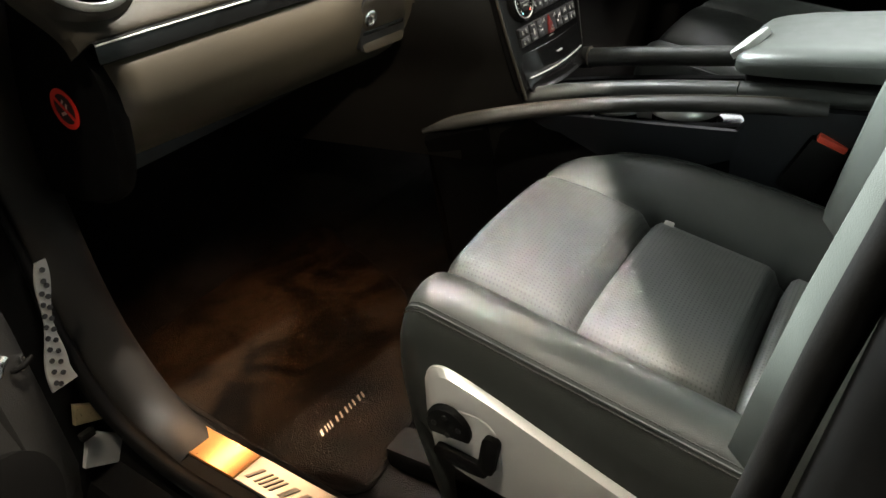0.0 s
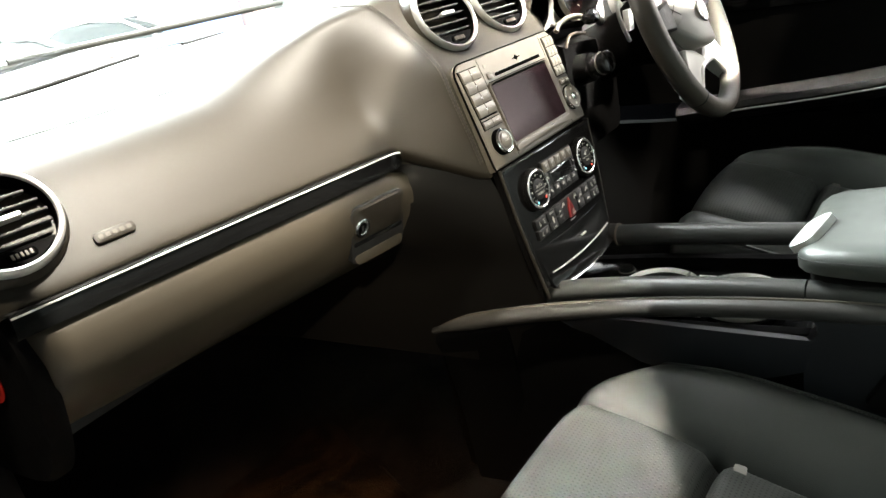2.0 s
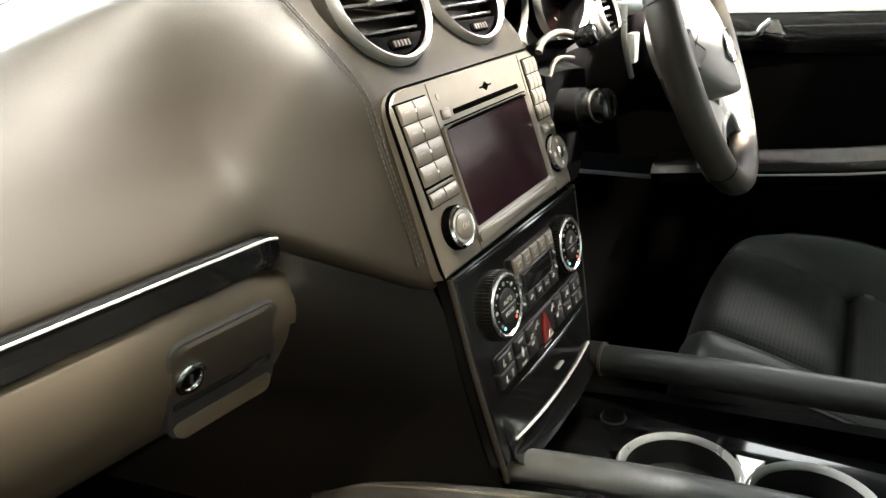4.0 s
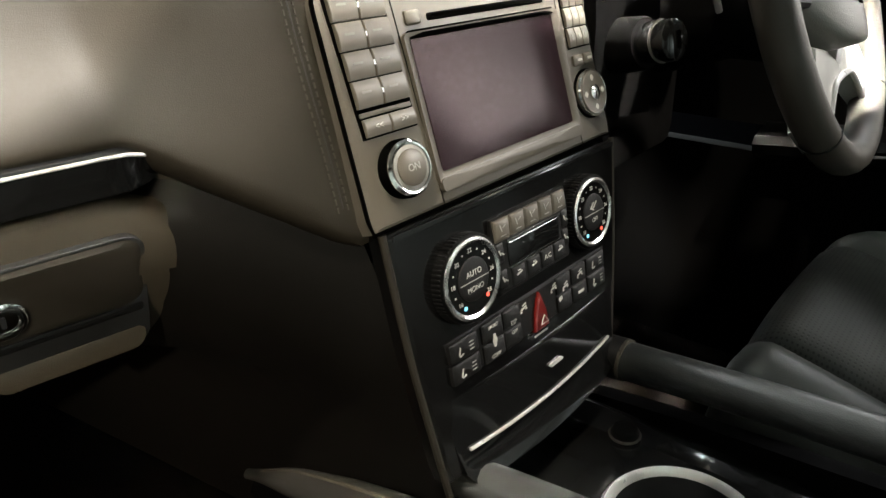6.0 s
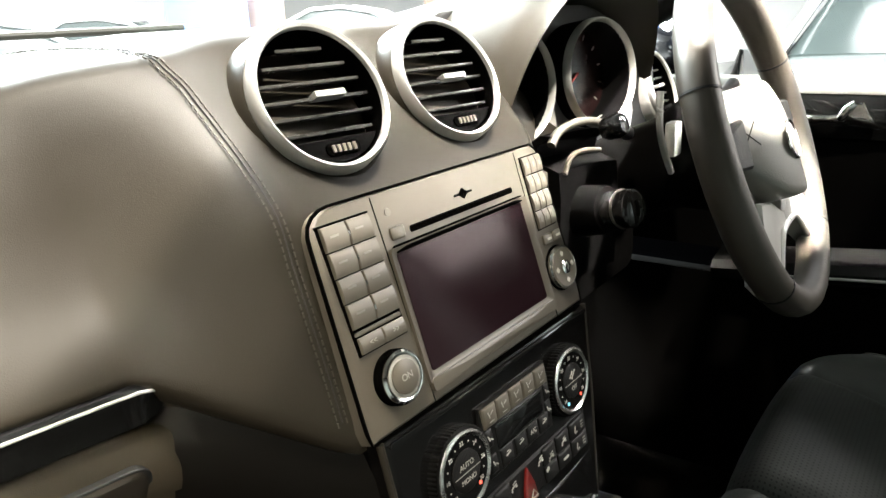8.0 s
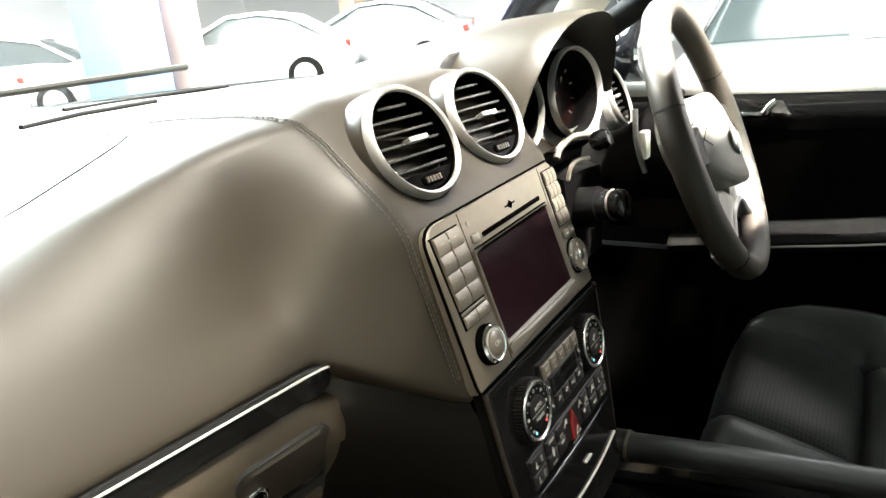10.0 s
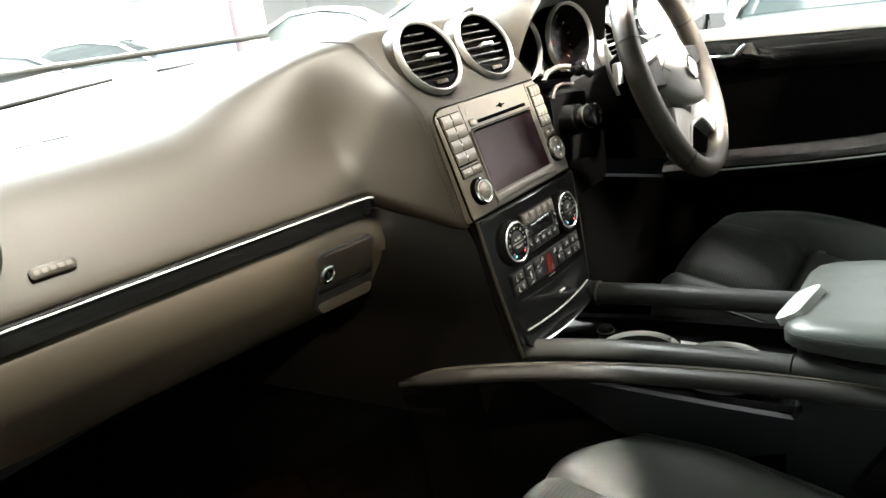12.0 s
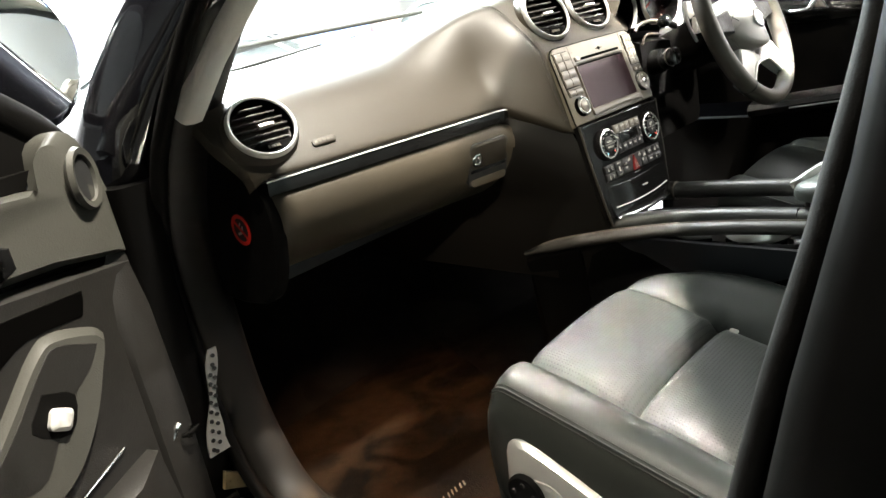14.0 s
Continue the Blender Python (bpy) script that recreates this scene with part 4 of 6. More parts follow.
# outer grab handle with the opening under it
HD = spline([(-0.146, 0.165, 0.781), (-0.140, 0.11, 0.798), (-0.135, 0.03, 0.817), (-0.130, -0.07, 0.836), (-0.126, -0.17, 0.850), (-0.122, -0.28, 0.860), (-0.117, -0.38, 0.864), (-0.108, -0.468, 0.862)], 6)
rr = [0.006 + 0.010 * smooth(i / 8) for i in range(len(HD))]
part("grab_handle", simple(tube, HD, rr, 14, flat=0.75), HANDLE, cons, "long curved black grab handle")
part("handle_line", simple(tube, [p + Vector((-0.0015, 0, r * 0.75)) for p, r in zip(HD, rr)][2:], 0.0016, 6), SATIN, cons)
rows = [[p + Vector((0.004, 0, -0.008)), p + Vector((-0.002, 0, -0.02)), Vector((p.x + 0.012, p.y, 0.775 - 0.05 * smooth((p.y - 0.0) / 0.18))), Vector((p.x + 0.03, p.y, 0.60)), Vector((p.x + 0.04, p.y, 0.46))] for p in HD[:12]]
part("side_cheek", thicken(rows, (0.012, 0, 0)), CAPBLACK, cons)
rows = [[Vector((x - 0.004 * math.sin(math.pi * k / 21), -0.035 - 0.0195 * k, 0.824 - (0.824 - z) * min(1.0, 0.2 + k / 8))) for x, z in ((-0.118, 0.824), (-0.1185, 0.805), (-0.118, 0.785), (-0.1165, 0.765), (-0.113, 0.745), (-0.104, 0.715), (-0.090, 0.68))] for k in range(22)]
part("side_panel", thicken(rows, (0.01, 0, 0)), PANEL, cons, "glossy dark side panel under the handle")
rows = [[Vector((-0.122 + 0.010 * max(0, 1 - k / 2) ** 2, y - 0.030 * max(0, 1 - k / 4) * max(0.0, 1 - ((z - 0.838) / 0.022) ** 2), z)) for z in (0.862, 0.856, 0.85, 0.842, 0.834, 0.826, 0.82, 0.80, 0.74, 0.62)] for k, y in enumerate((-0.335, -0.345, -0.365, -0.40, -0.50, -0.62))]
part("rear_cheek", thicken(rows, (0.014, 0, 0)), PANEL, cons)
part("handle_tip", simple(box, (-0.1185, -0.467, 0.8525), (0.006, 0.020, 0.008), 0.002), RED, cons, "small red tip of the handle")

# armrest box behind the rails
arm = root("armrest", (0.0, -0.55, 0.80), "black leather centre armrest lid", "armrest")
SECTION = ((-0.97, 0.05), (-1.0, 0.25), (-1.0, 0.5), (-0.975, 0.75), (-0.90, 0.92), (-0.72, 0.985), (-0.3, 1.0), (0.3, 1.0), (0.72, 0.985), (0.90, 0.92), (0.975, 0.75), (1.0, 0.5), (1.0, 0.25), (0.97, 0.05), (0.5, 0.0), (-0.5, 0.0))
ARM = ((-0.338, 0.066, 0.912, 0.902), (-0.342, 0.086, 0.920, 0.900), (-0.352, 0.099, 0.927, 0.899), (-0.37, 0.107, 0.931, 0.899), (-0.41, 0.113, 0.935, 0.899), (-0.50, 0.116, 0.938, 0.899), (-0.62, 0.116, 0.939, 0.899), (-0.74, 0.112, 0.935, 0.899), (-0.76, 0.10, 0.925, 0.902))
SHELL = ((-0.352, 0.070, 0.896, 0.880), (-0.360, 0.088, 0.8975, 0.870), (-0.372, 0.098, 0.8975, 0.865), (-0.41, 0.106, 0.8975, 0.862), (-0.50, 0.109, 0.8975, 0.862), (-0.74, 0.106, 0.8975, 0.862), (-0.755, 0.095, 0.896, 0.87))
for nm, table, skin, lab in (("shell", SHELL, PLASTIC, "dark lower shell of the lid"), ("lid", ARM, LEATHER, "rounded black leather lid")):
    rows = [[Vector((-0.002 + w * cx, y, b + (t - b) * cz)) for cx, cz in SECTION] for y, w, t, b in table]
    bm = bmesh.new()
    vs = grid(bm, rows, True)
    bm.faces.new(vs[0]), bm.faces.new(vs[-1])
    part(nm, bm, skin, arm, lab)
stitches([r[2] + Vector((-0.001, 0, 0.004)) for r in rows[1:-1]], 0.0045, THREAD, arm)
bm = simple(box, (0.0, -0.56, 0.835), (0.205, 0.40, 0.085), 0.012)
part("box", bm, PLASTIC, arm)
bm = bmesh.new()
slab(bm, rrect(0.074, 0.034, 0.012), -0.008, 0.0035, Matrix.Translation((-0.040, -0.3480, 0.9275)) @ pose(0, 0, 0, -33, -6, -12), 0.002)
part("release_button", bm, SILVER, arm, "bright release button")

# seat buckle beside the console
buckle = root("belt_buckle", (-0.13, -0.50, 0.70), "black belt buckle with a red release button", "belt buckle")
MBk = Matrix.Translation((-0.117, -0.478, 0.822)) @ Euler((radians(28), radians(-6), radians(8))).to_matrix().to_4x4()
part("housing", simple(box, (0, 0, -0.045), (0.026, 0.052, 0.085), 0.006, MBk), PLASTIC, buckle)
part("red_button", simple(box, (-0.004, 0, 0.000), (0.017, 0.040, 0.010), 0.003, MBk), ORANGE, buckle, "red release button")
part("stalk", simple(tube, [(-0.112, -0.50, 0.77), (-0.105, -0.54, 0.66), (-0.10, -0.56, 0.56)], 0.014, 8, flat=0.5), RUBBER, buckle)


# ---------------------------------------------------------------- seats
def car_seat():
    seat = root("passenger_seat", (-0.385, -0.40, 0.48), "black leather car seat with perforated middle and silver side panel", "car seat", "front seats")
    XC = -0.385
    prof = [(-0.634, -0.20), (-0.642, -0.13), (-0.644, -0.075), (-0.643, -0.040), (-0.637, -0.014), (-0.626, 0.004), (-0.608, 0.015), (-0.588, 0.019), (-0.568, 0.014), (-0.552, 0.002), (-0.543, -0.010), (-0.5385, -0.018), (-0.534, -0.010), (-0.524, -0.002), (-0.505, 0.003), (-0.47, 0.006), (-0.43, 0.008), (-0.385, 0.008), (-0.34, 0.007), (-0.30, 0.004), (-0.283, -0.001), (-0.272, -0.009), (-0.2665, -0.017), (-0.262, -0.009), (-0.252, 0.004), (-0.236, 0.016), (-0.214, 0.027), (-0.188, 0.034), (-0.164, 0.035), (-0.146, 0.029), (-0.134, 0.014), (-0.127, -0.012), (-0.124, -0.05), (-0.125, -0.11), (-0.13, -0.20)]
    front = [(-0.160, -0.235, 0.90), (-0.142, -0.20, 0.915), (-0.128, -0.155, 0.93), (-0.121, -0.105, 0.945), (-0.122, -0.065, 0.958), (-0.128, -0.036, 0.972), (-0.137, -0.017, 0.984), (-0.147, -0.007, 0.993), (-0.158, -0.001, 1.0)]
    ys = [(y, d, k) for y, d, k in front] + [(-0.158 - 0.0075 * k, 0.0, 1.0) for k in range(1, 60)]
    def height(x, dz, y, d):
        base = 0.796 + (y + 0.17) * 0.28 + d
        inside = smooth((0.150 - abs(x + 0.4025)) / 0.016)
        if inside > 0 and y < -0.125:
            for g, deep in ((-0.292, 0.022), (-0.463, 0.032)):
                base -= deep * inside * math.exp(-((y - g) / 0.0085) ** 2)
            base += 0.006 * inside * math.sin(math.pi * max(0, min(1, (-0.125 - y) / 0.165))) if y > -0.29 else 0
        if y < -0.50:
            base -= 0.10 * smooth((-0.50 - y) / 0.12)
        if x > -0.262:
            base -= 0.006 * smooth((y + 0.33) / 0.18) * smooth((x + 0.262) / 0.10) + 0.034 * max(0.0, (y + 0.33) / 0.20) ** 2 * smooth((x + 0.262) / 0.12)
            dz *= 1 - 0.50 * smooth((y + 0.46) / 0.30) if dz > 0 else 1
        return base + dz * (1 - 0.35 * smooth((y + 0.17) / 0.06))
    rows_all = []
    for y, d, k in ys:
        rows_all.append([Vector((XC + (x - XC) * k, y - 0.055 * max(0, (x + 0.27) / 0.145) ** 2 * smooth((y + 0.34) / 0.20) + 0.010 * (1 - ((x - XC) / 0.27) ** 2) * smooth((y + 0.22) / 0.06), height(x, dz, y, d))) for x, dz in prof])
    a, b = 11, 22
    for name, mat, lo, hi, lab in (("outer_bolster", LEATHER, 0, a, "smooth leather side bolster"), ("cushion", PERF, a, b, "perforated leather seat cushion"), ("inner_bolster", LEATHER, b, len(prof) - 1, "smooth leather side bolster")):
        bm = bmesh.new()
        grid(bm, [r[lo:hi + 1] for r in rows_all])
        bmesh.ops.solidify(bm, geom=bm.faces[:], thickness=0.004)
        part(name, bm, mat, seat, lab, 60)
    for i in (5, 29):
        run = [r[i] + Vector((0, 0, 0.0006)) for r in rows_all[6:]]
        piping = part("piping", simple(tube, run, 0.0016, 6), LEATHER, seat)
        stitches([p + Vector((0.005 * (1 if i == 5 else -1), 0, 0.0022)) for p in run], 0.0046, THREAD, seat, r=0.0009)
        stitches([p + Vector((-0.004 * (1 if i == 5 else -1), 0, -0.0030)) for p in run], 0.0046, THREAD, seat, r=0.0009)
    # Spot of light on the cushion, laid on as a small pale plate.
    part("light_patch", simple(slab, rrect(0.022, 0.013, 0.003), 0.0, 0.0012, pose(-0.286, -0.318, 0.7535, 15.5, 0, 8)), FAINT, seat, "small pale patch standing in for a spot of light")
    # seat base
    bm = simple(box, (XC, -0.36, 0.565), (0.44, 0.46, 0.12), 0.02)
    part("base", bm, PLASTIC, seat)
    for s in (-0.19, 0.19):
        part("slide_rail", simple(box, (XC + s, -0.33, 0.495), (0.05, 0.60, 0.035), 0.008), RUBBER, seat)
    # silver side panel with the adjuster switches
    MP = Matrix(((0, 0, -1, -0.638), (-1, 0, 0, 0), (0, 1, 0, 0), (0, 0, 0, 1)))
    out = [(0.165, 0.722), (0.172, 0.738), (0.186, 0.745), (0.205, 0.742), (0.25, 0.724), (0.34, 0.682), (0.42, 0.645), (0.458, 0.628), (0.464, 0.612), (0.456, 0.602), (0.43, 0.586), (0.40, 0.574), (0.34, 0.568), (0.27, 0.577), (0.20, 0.593), (0.170, 0.613), (0.160, 0.66)]
    out = [(p.x, p.y) for p in spline([(*o, 0) for o in out + out[:1]], 4)[:-1]]
    panel = part("side_panel", simple(slab, out, -0.022, 0.016, MP, 0.007), SILVER, seat, "satin silver side panel")
    part("switch_plate", simple(slab, rrect(0.090, 0.092, 0.03, 0.213, 0.652, 6), 0.010, 0.0172, MP, 0.001), SILVER, panel)
    bm = bmesh.new()
    slab(bm, [(0.196 + 0.029 * math.cos(radians(a)), 0.672 + 0.029 * math.sin(radians(a))) for a in range(-30, 211, 15)], 0.014, 0.0245, MP, 0.003)
    part("lumbar_switch", bm, RUBBER, panel, "round black lumbar switch")
    for k in range(4):
        part("dot", simple(lathe, [(0.004, 0.024), (0.003, 0.0262)], MP @ Matrix.Translation((0.196 + 0.016 * math.cos(k * math.pi / 2), 0.676 + 0.013 * math.sin(k * math.pi / 2), 0)), 12), PLASTIC, panel)
    bm = bmesh.new()
    slab(bm, rrect(0.070, 0.020, 0.009, 0.0, 0.0, 5), 0.014, 0.028, MP @ pose(0.207, 0.626, 0, 0, 0, -9), 0.004)
    part("seat_switch", bm, RUBBER, panel, "long black seat switch")
    bm = bmesh.new()
    slab(bm, rrect(0.020, 0.058, 0.009, 0.0, 0.0, 5), 0.014, 0.029, MP @ pose(0.246, 0.650, 0, 0, 0, -14), 0.004)
    part("backrest_switch", bm, RUBBER, panel, "upright black backrest switch")
    # backrest
    rows = []
    for z, y, w in ((0.66, -0.545, 0.90), (0.72, -0.552, 0.96), (0.80, -0.570, 1.0), (0.90, -0.595, 1.02), (1.02, -0.63, 1.03), (1.15, -0.67, 1.0), (1.26, -0.71, 0.92), (1.33, -0.74, 0.80), (1.36, -0.765, 0.66)):
        r = []
        for x, d in ((-0.27, -0.13), (-0.275, -0.05), (-0.262, 0.03), (-0.235, 0.072), (-0.205, 0.070), (-0.175, 0.040), (-0.155, 0.012), (-0.148, 0.004), (-0.14, 0.008), (-0.07, 0.014), (0, 0.016), (0.07, 0.014), (0.14, 0.008), (0.148, 0.004), (0.155, 0.012), (0.175, 0.040), (0.205, 0.070), (0.235, 0.072), (0.262, 0.03), (0.275, -0.05), (0.27, -0.13)):
            r.append(Vector((XC + x * w, y + d, z)))
        rows.append(r)
    bm = bmesh.new()
    vs = grid(bm, rows, True)
    bm.faces.new(vs[0]), bm.faces.new(vs[-1])
    part("backrest", bm, LEATHER, seat, "black leather backrest with side bolsters", 60)
    bm = bmesh.new()
    box(bm, (XC, -0.79, 1.47), (0.28, 0.10, 0.19), 0.04)
    part("headrest", bm, LEATHER, seat)
    for s in (-0.07, 0.07):
        part("headrest_post", simple(tube, [(XC + s, -0.78, 1.32), (XC + s, -0.785, 1.42)], 0.007, 8), CHROME, seat)
    return seat


seat = car_seat()
other = copy_thing(seat, Matrix.Translation((0.385, -0.385, 0.52)))
other.name = "driver_seat"
tagged(other, "black leather driver's seat behind the steering wheel", "car seat", "front seats")

# ---------------------------------------------------------------- steering wheel, column and ignition
wheel = root("steering_wheel", (0.40, 0.05, 1.10), "black leather steering wheel with silver lower spokes", "steering wheel")
MW = face_frame((0.430, -0.069, 1.138), 20, 2.8)
RW = 0.184
bm = bmesh.new()
ring = [MW @ Vector((RW * math.cos(a), RW * math.sin(a) * 0.99, 0)) for a in [2 * math.pi * k / 72 for k in range(72)]]
tube(bm, ring, 0.0168, 14, True, MW.col[2].xyz, 1.12)
part("rim", bm, WHEELSKIN, wheel, "thick leather rim")
for a in (22, 158, 228, 312):
    p = [MW @ Vector((RW * math.cos(radians(a + d)), RW * 0.99 * math.sin(radians(a + d)), 0)) for d in (-0.35, 0.35)]
    part("rim_seam", simple(tube, p, 0.0174, 16, False, MW.col[2].xyz, 1.12), WELL, wheel)
PADGREY = material("airbag_pad_grey", (0.17, 0.16, 0.14), 0.45, grain=0.3, scale=700)
pad = [(-0.093, 0.030), (-0.076, 0.049), (-0.040, 0.057), (0, 0.058), (0.040, 0.057), (0.076, 0.049), (0.093, 0.030), (0.093, 0.004), (0.070, -0.034), (0.036, -0.064), (0, -0.072), (-0.036, -0.064), (-0.070, -0.034), (-0.093, 0.004)]
pad = [(p.x, p.y) for p in spline([(*o, 0) for o in pad + pad[:1]], 5)[:-1]]


def on_pad(x, y):
    """Height of the domed airbag pad over the wheel's plane."""
    return 0.031 - 0.041 * (abs(x) / 0.09) ** 1.6 - 0.012 * max(0.0, y / 0.058) ** 2


rows = [[MW @ Vector((x, y, -0.045)) for x, y in pad]]
for k, drop in ((1.0, 0.010), (0.985, 0.004), (0.95, 0.001), (0.86, 0), (0.7, 0), (0.5, 0), (0.3, 0), (0.12, 0), (0.005, 0)):
    rows.append([MW @ Vector((x * k, y * k, on_pad(x * k, y * k) - drop)) for x, y in pad])
bm = bmesh.new()
grid(bm, rows, True)
part("airbag_pad", bm, PADGREY, wheel, "smooth grey airbag pad", 60)
ME2 = MW @ Matrix.Translation((0, -0.012, -0.0085))
part("emblem", simple(tube, [ME2 @ Vector((0.021 * math.cos(a), 0.021 * math.sin(a), 0.0385)) for a in [2 * math.pi * k / 28 for k in range(28)]], 0.0022, 8, True, MW.col[2].xyz), CHROME, wheel, "round chrome emblem")
part("emblem_disc", simple(lathe, [(0.020, 0.036), (0.019, 0.0392), (0.0005, 0.0400)], ME2, 28, False), PADGREY, wheel)
shell = [(-0.092, 0.020), (-0.075, -0.045), (-0.030, -0.098), (0.030, -0.098), (0.075, -0.045), (0.092, 0.020)]
part("lower_shell", simple(slab, shell, -0.045, -0.012, MW, 0.006), WHEELSKIN, wheel, "dark shell under the airbag pad")
for s in (-1, 1):
    bm = bmesh.new()
    slab(bm, [(s * x, y) for x, y in ((0.070, 0.030), (0.172, 0.020), (0.174, -0.010), (0.080, -0.022))], -0.016, 0.006, MW, 0.004)
    part("side_spoke", bm, PLASTIC, wheel)
    m = MW @ pose(s * 0.068, 0.010, 0.0028, 0, s * 28, 0)
    part("switch_pad", simple(lathe, [(0.0205, -0.01), (0.0205, 0.0012), (0.019, 0.0026), (0.010, 0.0030)], m, 30, True, 1.2), PADGREY, wheel, "oval switch pad")
    part("switch_gap", simple(tube, [m @ Vector((0.0212 * math.cos(a), 0.0254 * math.sin(a), 0.0004)) for a in [2 * math.pi * k / 32 for k in range(32)]], 0.0011, 6, True, MW.col[2].xyz), CHROME, wheel, "thin bright ring")
    for a in (45, 135):
        part("switch_joint", simple(slab, rrect(0.036, 0.0010, 0.0003), 0.0026, 0.0034, m @ pose(0, 0, 0, 0, 0, a)), PITCH, wheel)
    bm = bmesh.new()
    slab(bm, [(s * x, y) for x, y in ((0.0, -0.086), (0.040, -0.066), (0.088, -0.056), (0.118, -0.092), (0.146, -0.122), (0.112, -0.150), (0.082, -0.132), (0.034, -0.099), (0.0, -0.097))], -0.020, 0.002, MW, 0.004)
    part("lower_spoke", bm, SILVER, wheel, "satin silver spoke")
    tubep = [MW @ Vector((s * x, y, z)) for x, y, z in ((0.001, -0.099, 0.003), (0.036, -0.101, 0.003), (0.060, -0.114, 0.002), (0.084, -0.134, 0.0), (0.110, -0.151, -0.003))]
    part("spoke_edge", simple(tube, spline(tubep, 4), 0.0034, 8), LINE, wheel, "bright lower edge")
bm = bmesh.new()
lathe(bm, [(0.075, -0.035), (0.070, -0.06), (0.055, -0.10), (0.050, -0.24)], MW, 30)
part("column_shroud", bm, CAPBLACK, wheel, "black column shroud")
part("stalk", simple(tube, [(0.335, 0.045, 1.150), (0.290, 0.036, 1.164), (0.270, 0.032, 1.168)], [0.008, 0.007, 0.008], 10), PLASTIC, wheel, "black column stalk")
part("stalk_end", simple(lathe, [(0.0085, -0.012), (0.0120, -0.006), (0.0125, 0.006), (0.0100, 0.012), (0.0005, 0.014)], Matrix.Translation((0.258, 0.028, 1.169)) @ Matrix.Rotation(radians(70), 4, "X"), 24), GLOSS, wheel, "rounded glossy stalk end")
part("stalk", simple(tube, [MW @ Vector((0.05, 0.03, -0.07)), MW @ Vector((0.12, 0.05, -0.058)), MW @ Vector((0.165, 0.06, -0.05))], [0.008, 0.006, 0.0085], 10), PLASTIC, wheel, "black column stalk")
part("shift_paddle", simple(tube, spline([(0.292, -0.005, 1.200), (0.290, -0.006, 1.180), (0.294, -0.006, 1.160), (0.308, -0.006, 1.138), (0.334, -0.005, 1.112)], 5), 0.0036, 8), SILVER, wheel, "silver shift paddle")
part("paddle_block", simple(box, (0.345, -0.002, 1.145), (0.022, 0.012, 0.036), 0.004), SILVER, wheel, "silver block behind the rim")


ign = root("ignition_lock", (0.178, 0.02, 1.10), "round black ignition lock with a worn metal ring", "ignition lock")
MK = face_frame((0.229, 0.022, 1.093), 12, -14)
part("collar", simple(lathe, [(0.026, -0.03), (0.024, 0.000), (0.022, 0.004), (0.019, 0.004)], MK, 36), CAPBLACK, ign, "black collar")
part("knob", simple(lathe, [(0.0175, 0.000), (0.0190, 0.008), (0.0185, 0.018), (0.0175, 0.020), (0.0172, 0.022), (0.0188, 0.026), (0.0180, 0.034), (0.0140, 0.037), (0.0005, 0.038)], MK, 36, False), GLOSS, ign, "dark grey knob")
part("ring", simple(tube, [MK @ Vector((0.0182 * math.cos(a), 0.0182 * math.sin(a), 0.0205)) for a in [2 * math.pi * k / 30 for k in range(30)]], 0.0012, 6, True, MK.col[2].xyz), STEEL, ign, "worn metal ring")
part("slot", simple(slab, rrect(0.005, 0.016, 0.002), 0.0365, 0.0388, MK), PITCH, ign)
switchp = root("light_switch_panel", (0.22, 0.06, 1.14), "dark switch panel under two pale satin arches", "switch panel")
arch = spline([(0.190, 0.060, 1.160), (0.204, 0.060, 1.170), (0.244, 0.060, 1.174), (0.285, 0.060, 1.169), (0.318, 0.060, 1.160)], 6)
part("arch", simple(tube, arch, 0.0044, 10), SATIN, switchp, "satin silver arch")
arch = spline([(0.198, 0.050, 1.132), (0.211, 0.050, 1.146), (0.236, 0.050, 1.148), (0.276, 0.050, 1.142)], 6)
part("arch", simple(tube, arch, 0.0026, 8), SATIN, switchp)
rows = [[Vector((0.190 + u * 0.135, y, 1.168 - 0.012 * u * u - d)) for u in [k / 12 for k in range(13)]] for y, d in ((0.060, 0.0), (0.075, 0.010), (0.078, 0.024), (0.052, 0.034), (0.050, 0.060), (0.052, 0.15))]
part("panel", thicken(rows, (0, 0.012, 0)), CAPBLACK, switchp)


# ---------------------------------------------------------------- cabin shell
def structure(name, bm, mat, label, category, angle=38):
    ob = part(name, bm, mat, None, label, angle)
    return tagged(ob, label, category, kind="structure")


structure("floor", simple(box, (0.05, -0.55, 0.445), (1.62, 3.1, 0.05), 0.01), CARPET, "dark carpeted car floor", "floor")
rows = [[Vector((x, y, z)) for x in (-0.72, -0.4, -0.13, 0.0, 0.13, 0.4, 0.72)] for y, z in ((0.48, 0.465), (0.60, 0.50), (0.74, 0.62), (0.84, 0.80), (0.90, 1.0), (0.92, 1.18))]
structure("firewall", thicken(rows, (0, 0.03, 0)), CARPET, "dark carpeted firewall of the footwell", "wall")
rows = [[Vector((-0.715 + 0.004 * math.sin(k), y, z)) for z in (0.46, 0.60, 0.75, 0.88, 0.95)] for k, y in enumerate((0.385, 0.45, 0.55, 0.70, 0.86))]
structure("kick_panel", thicken(rows, (-0.02, 0, 0)), CAPBLACK, "black kick panel beside the footwell", "trim")

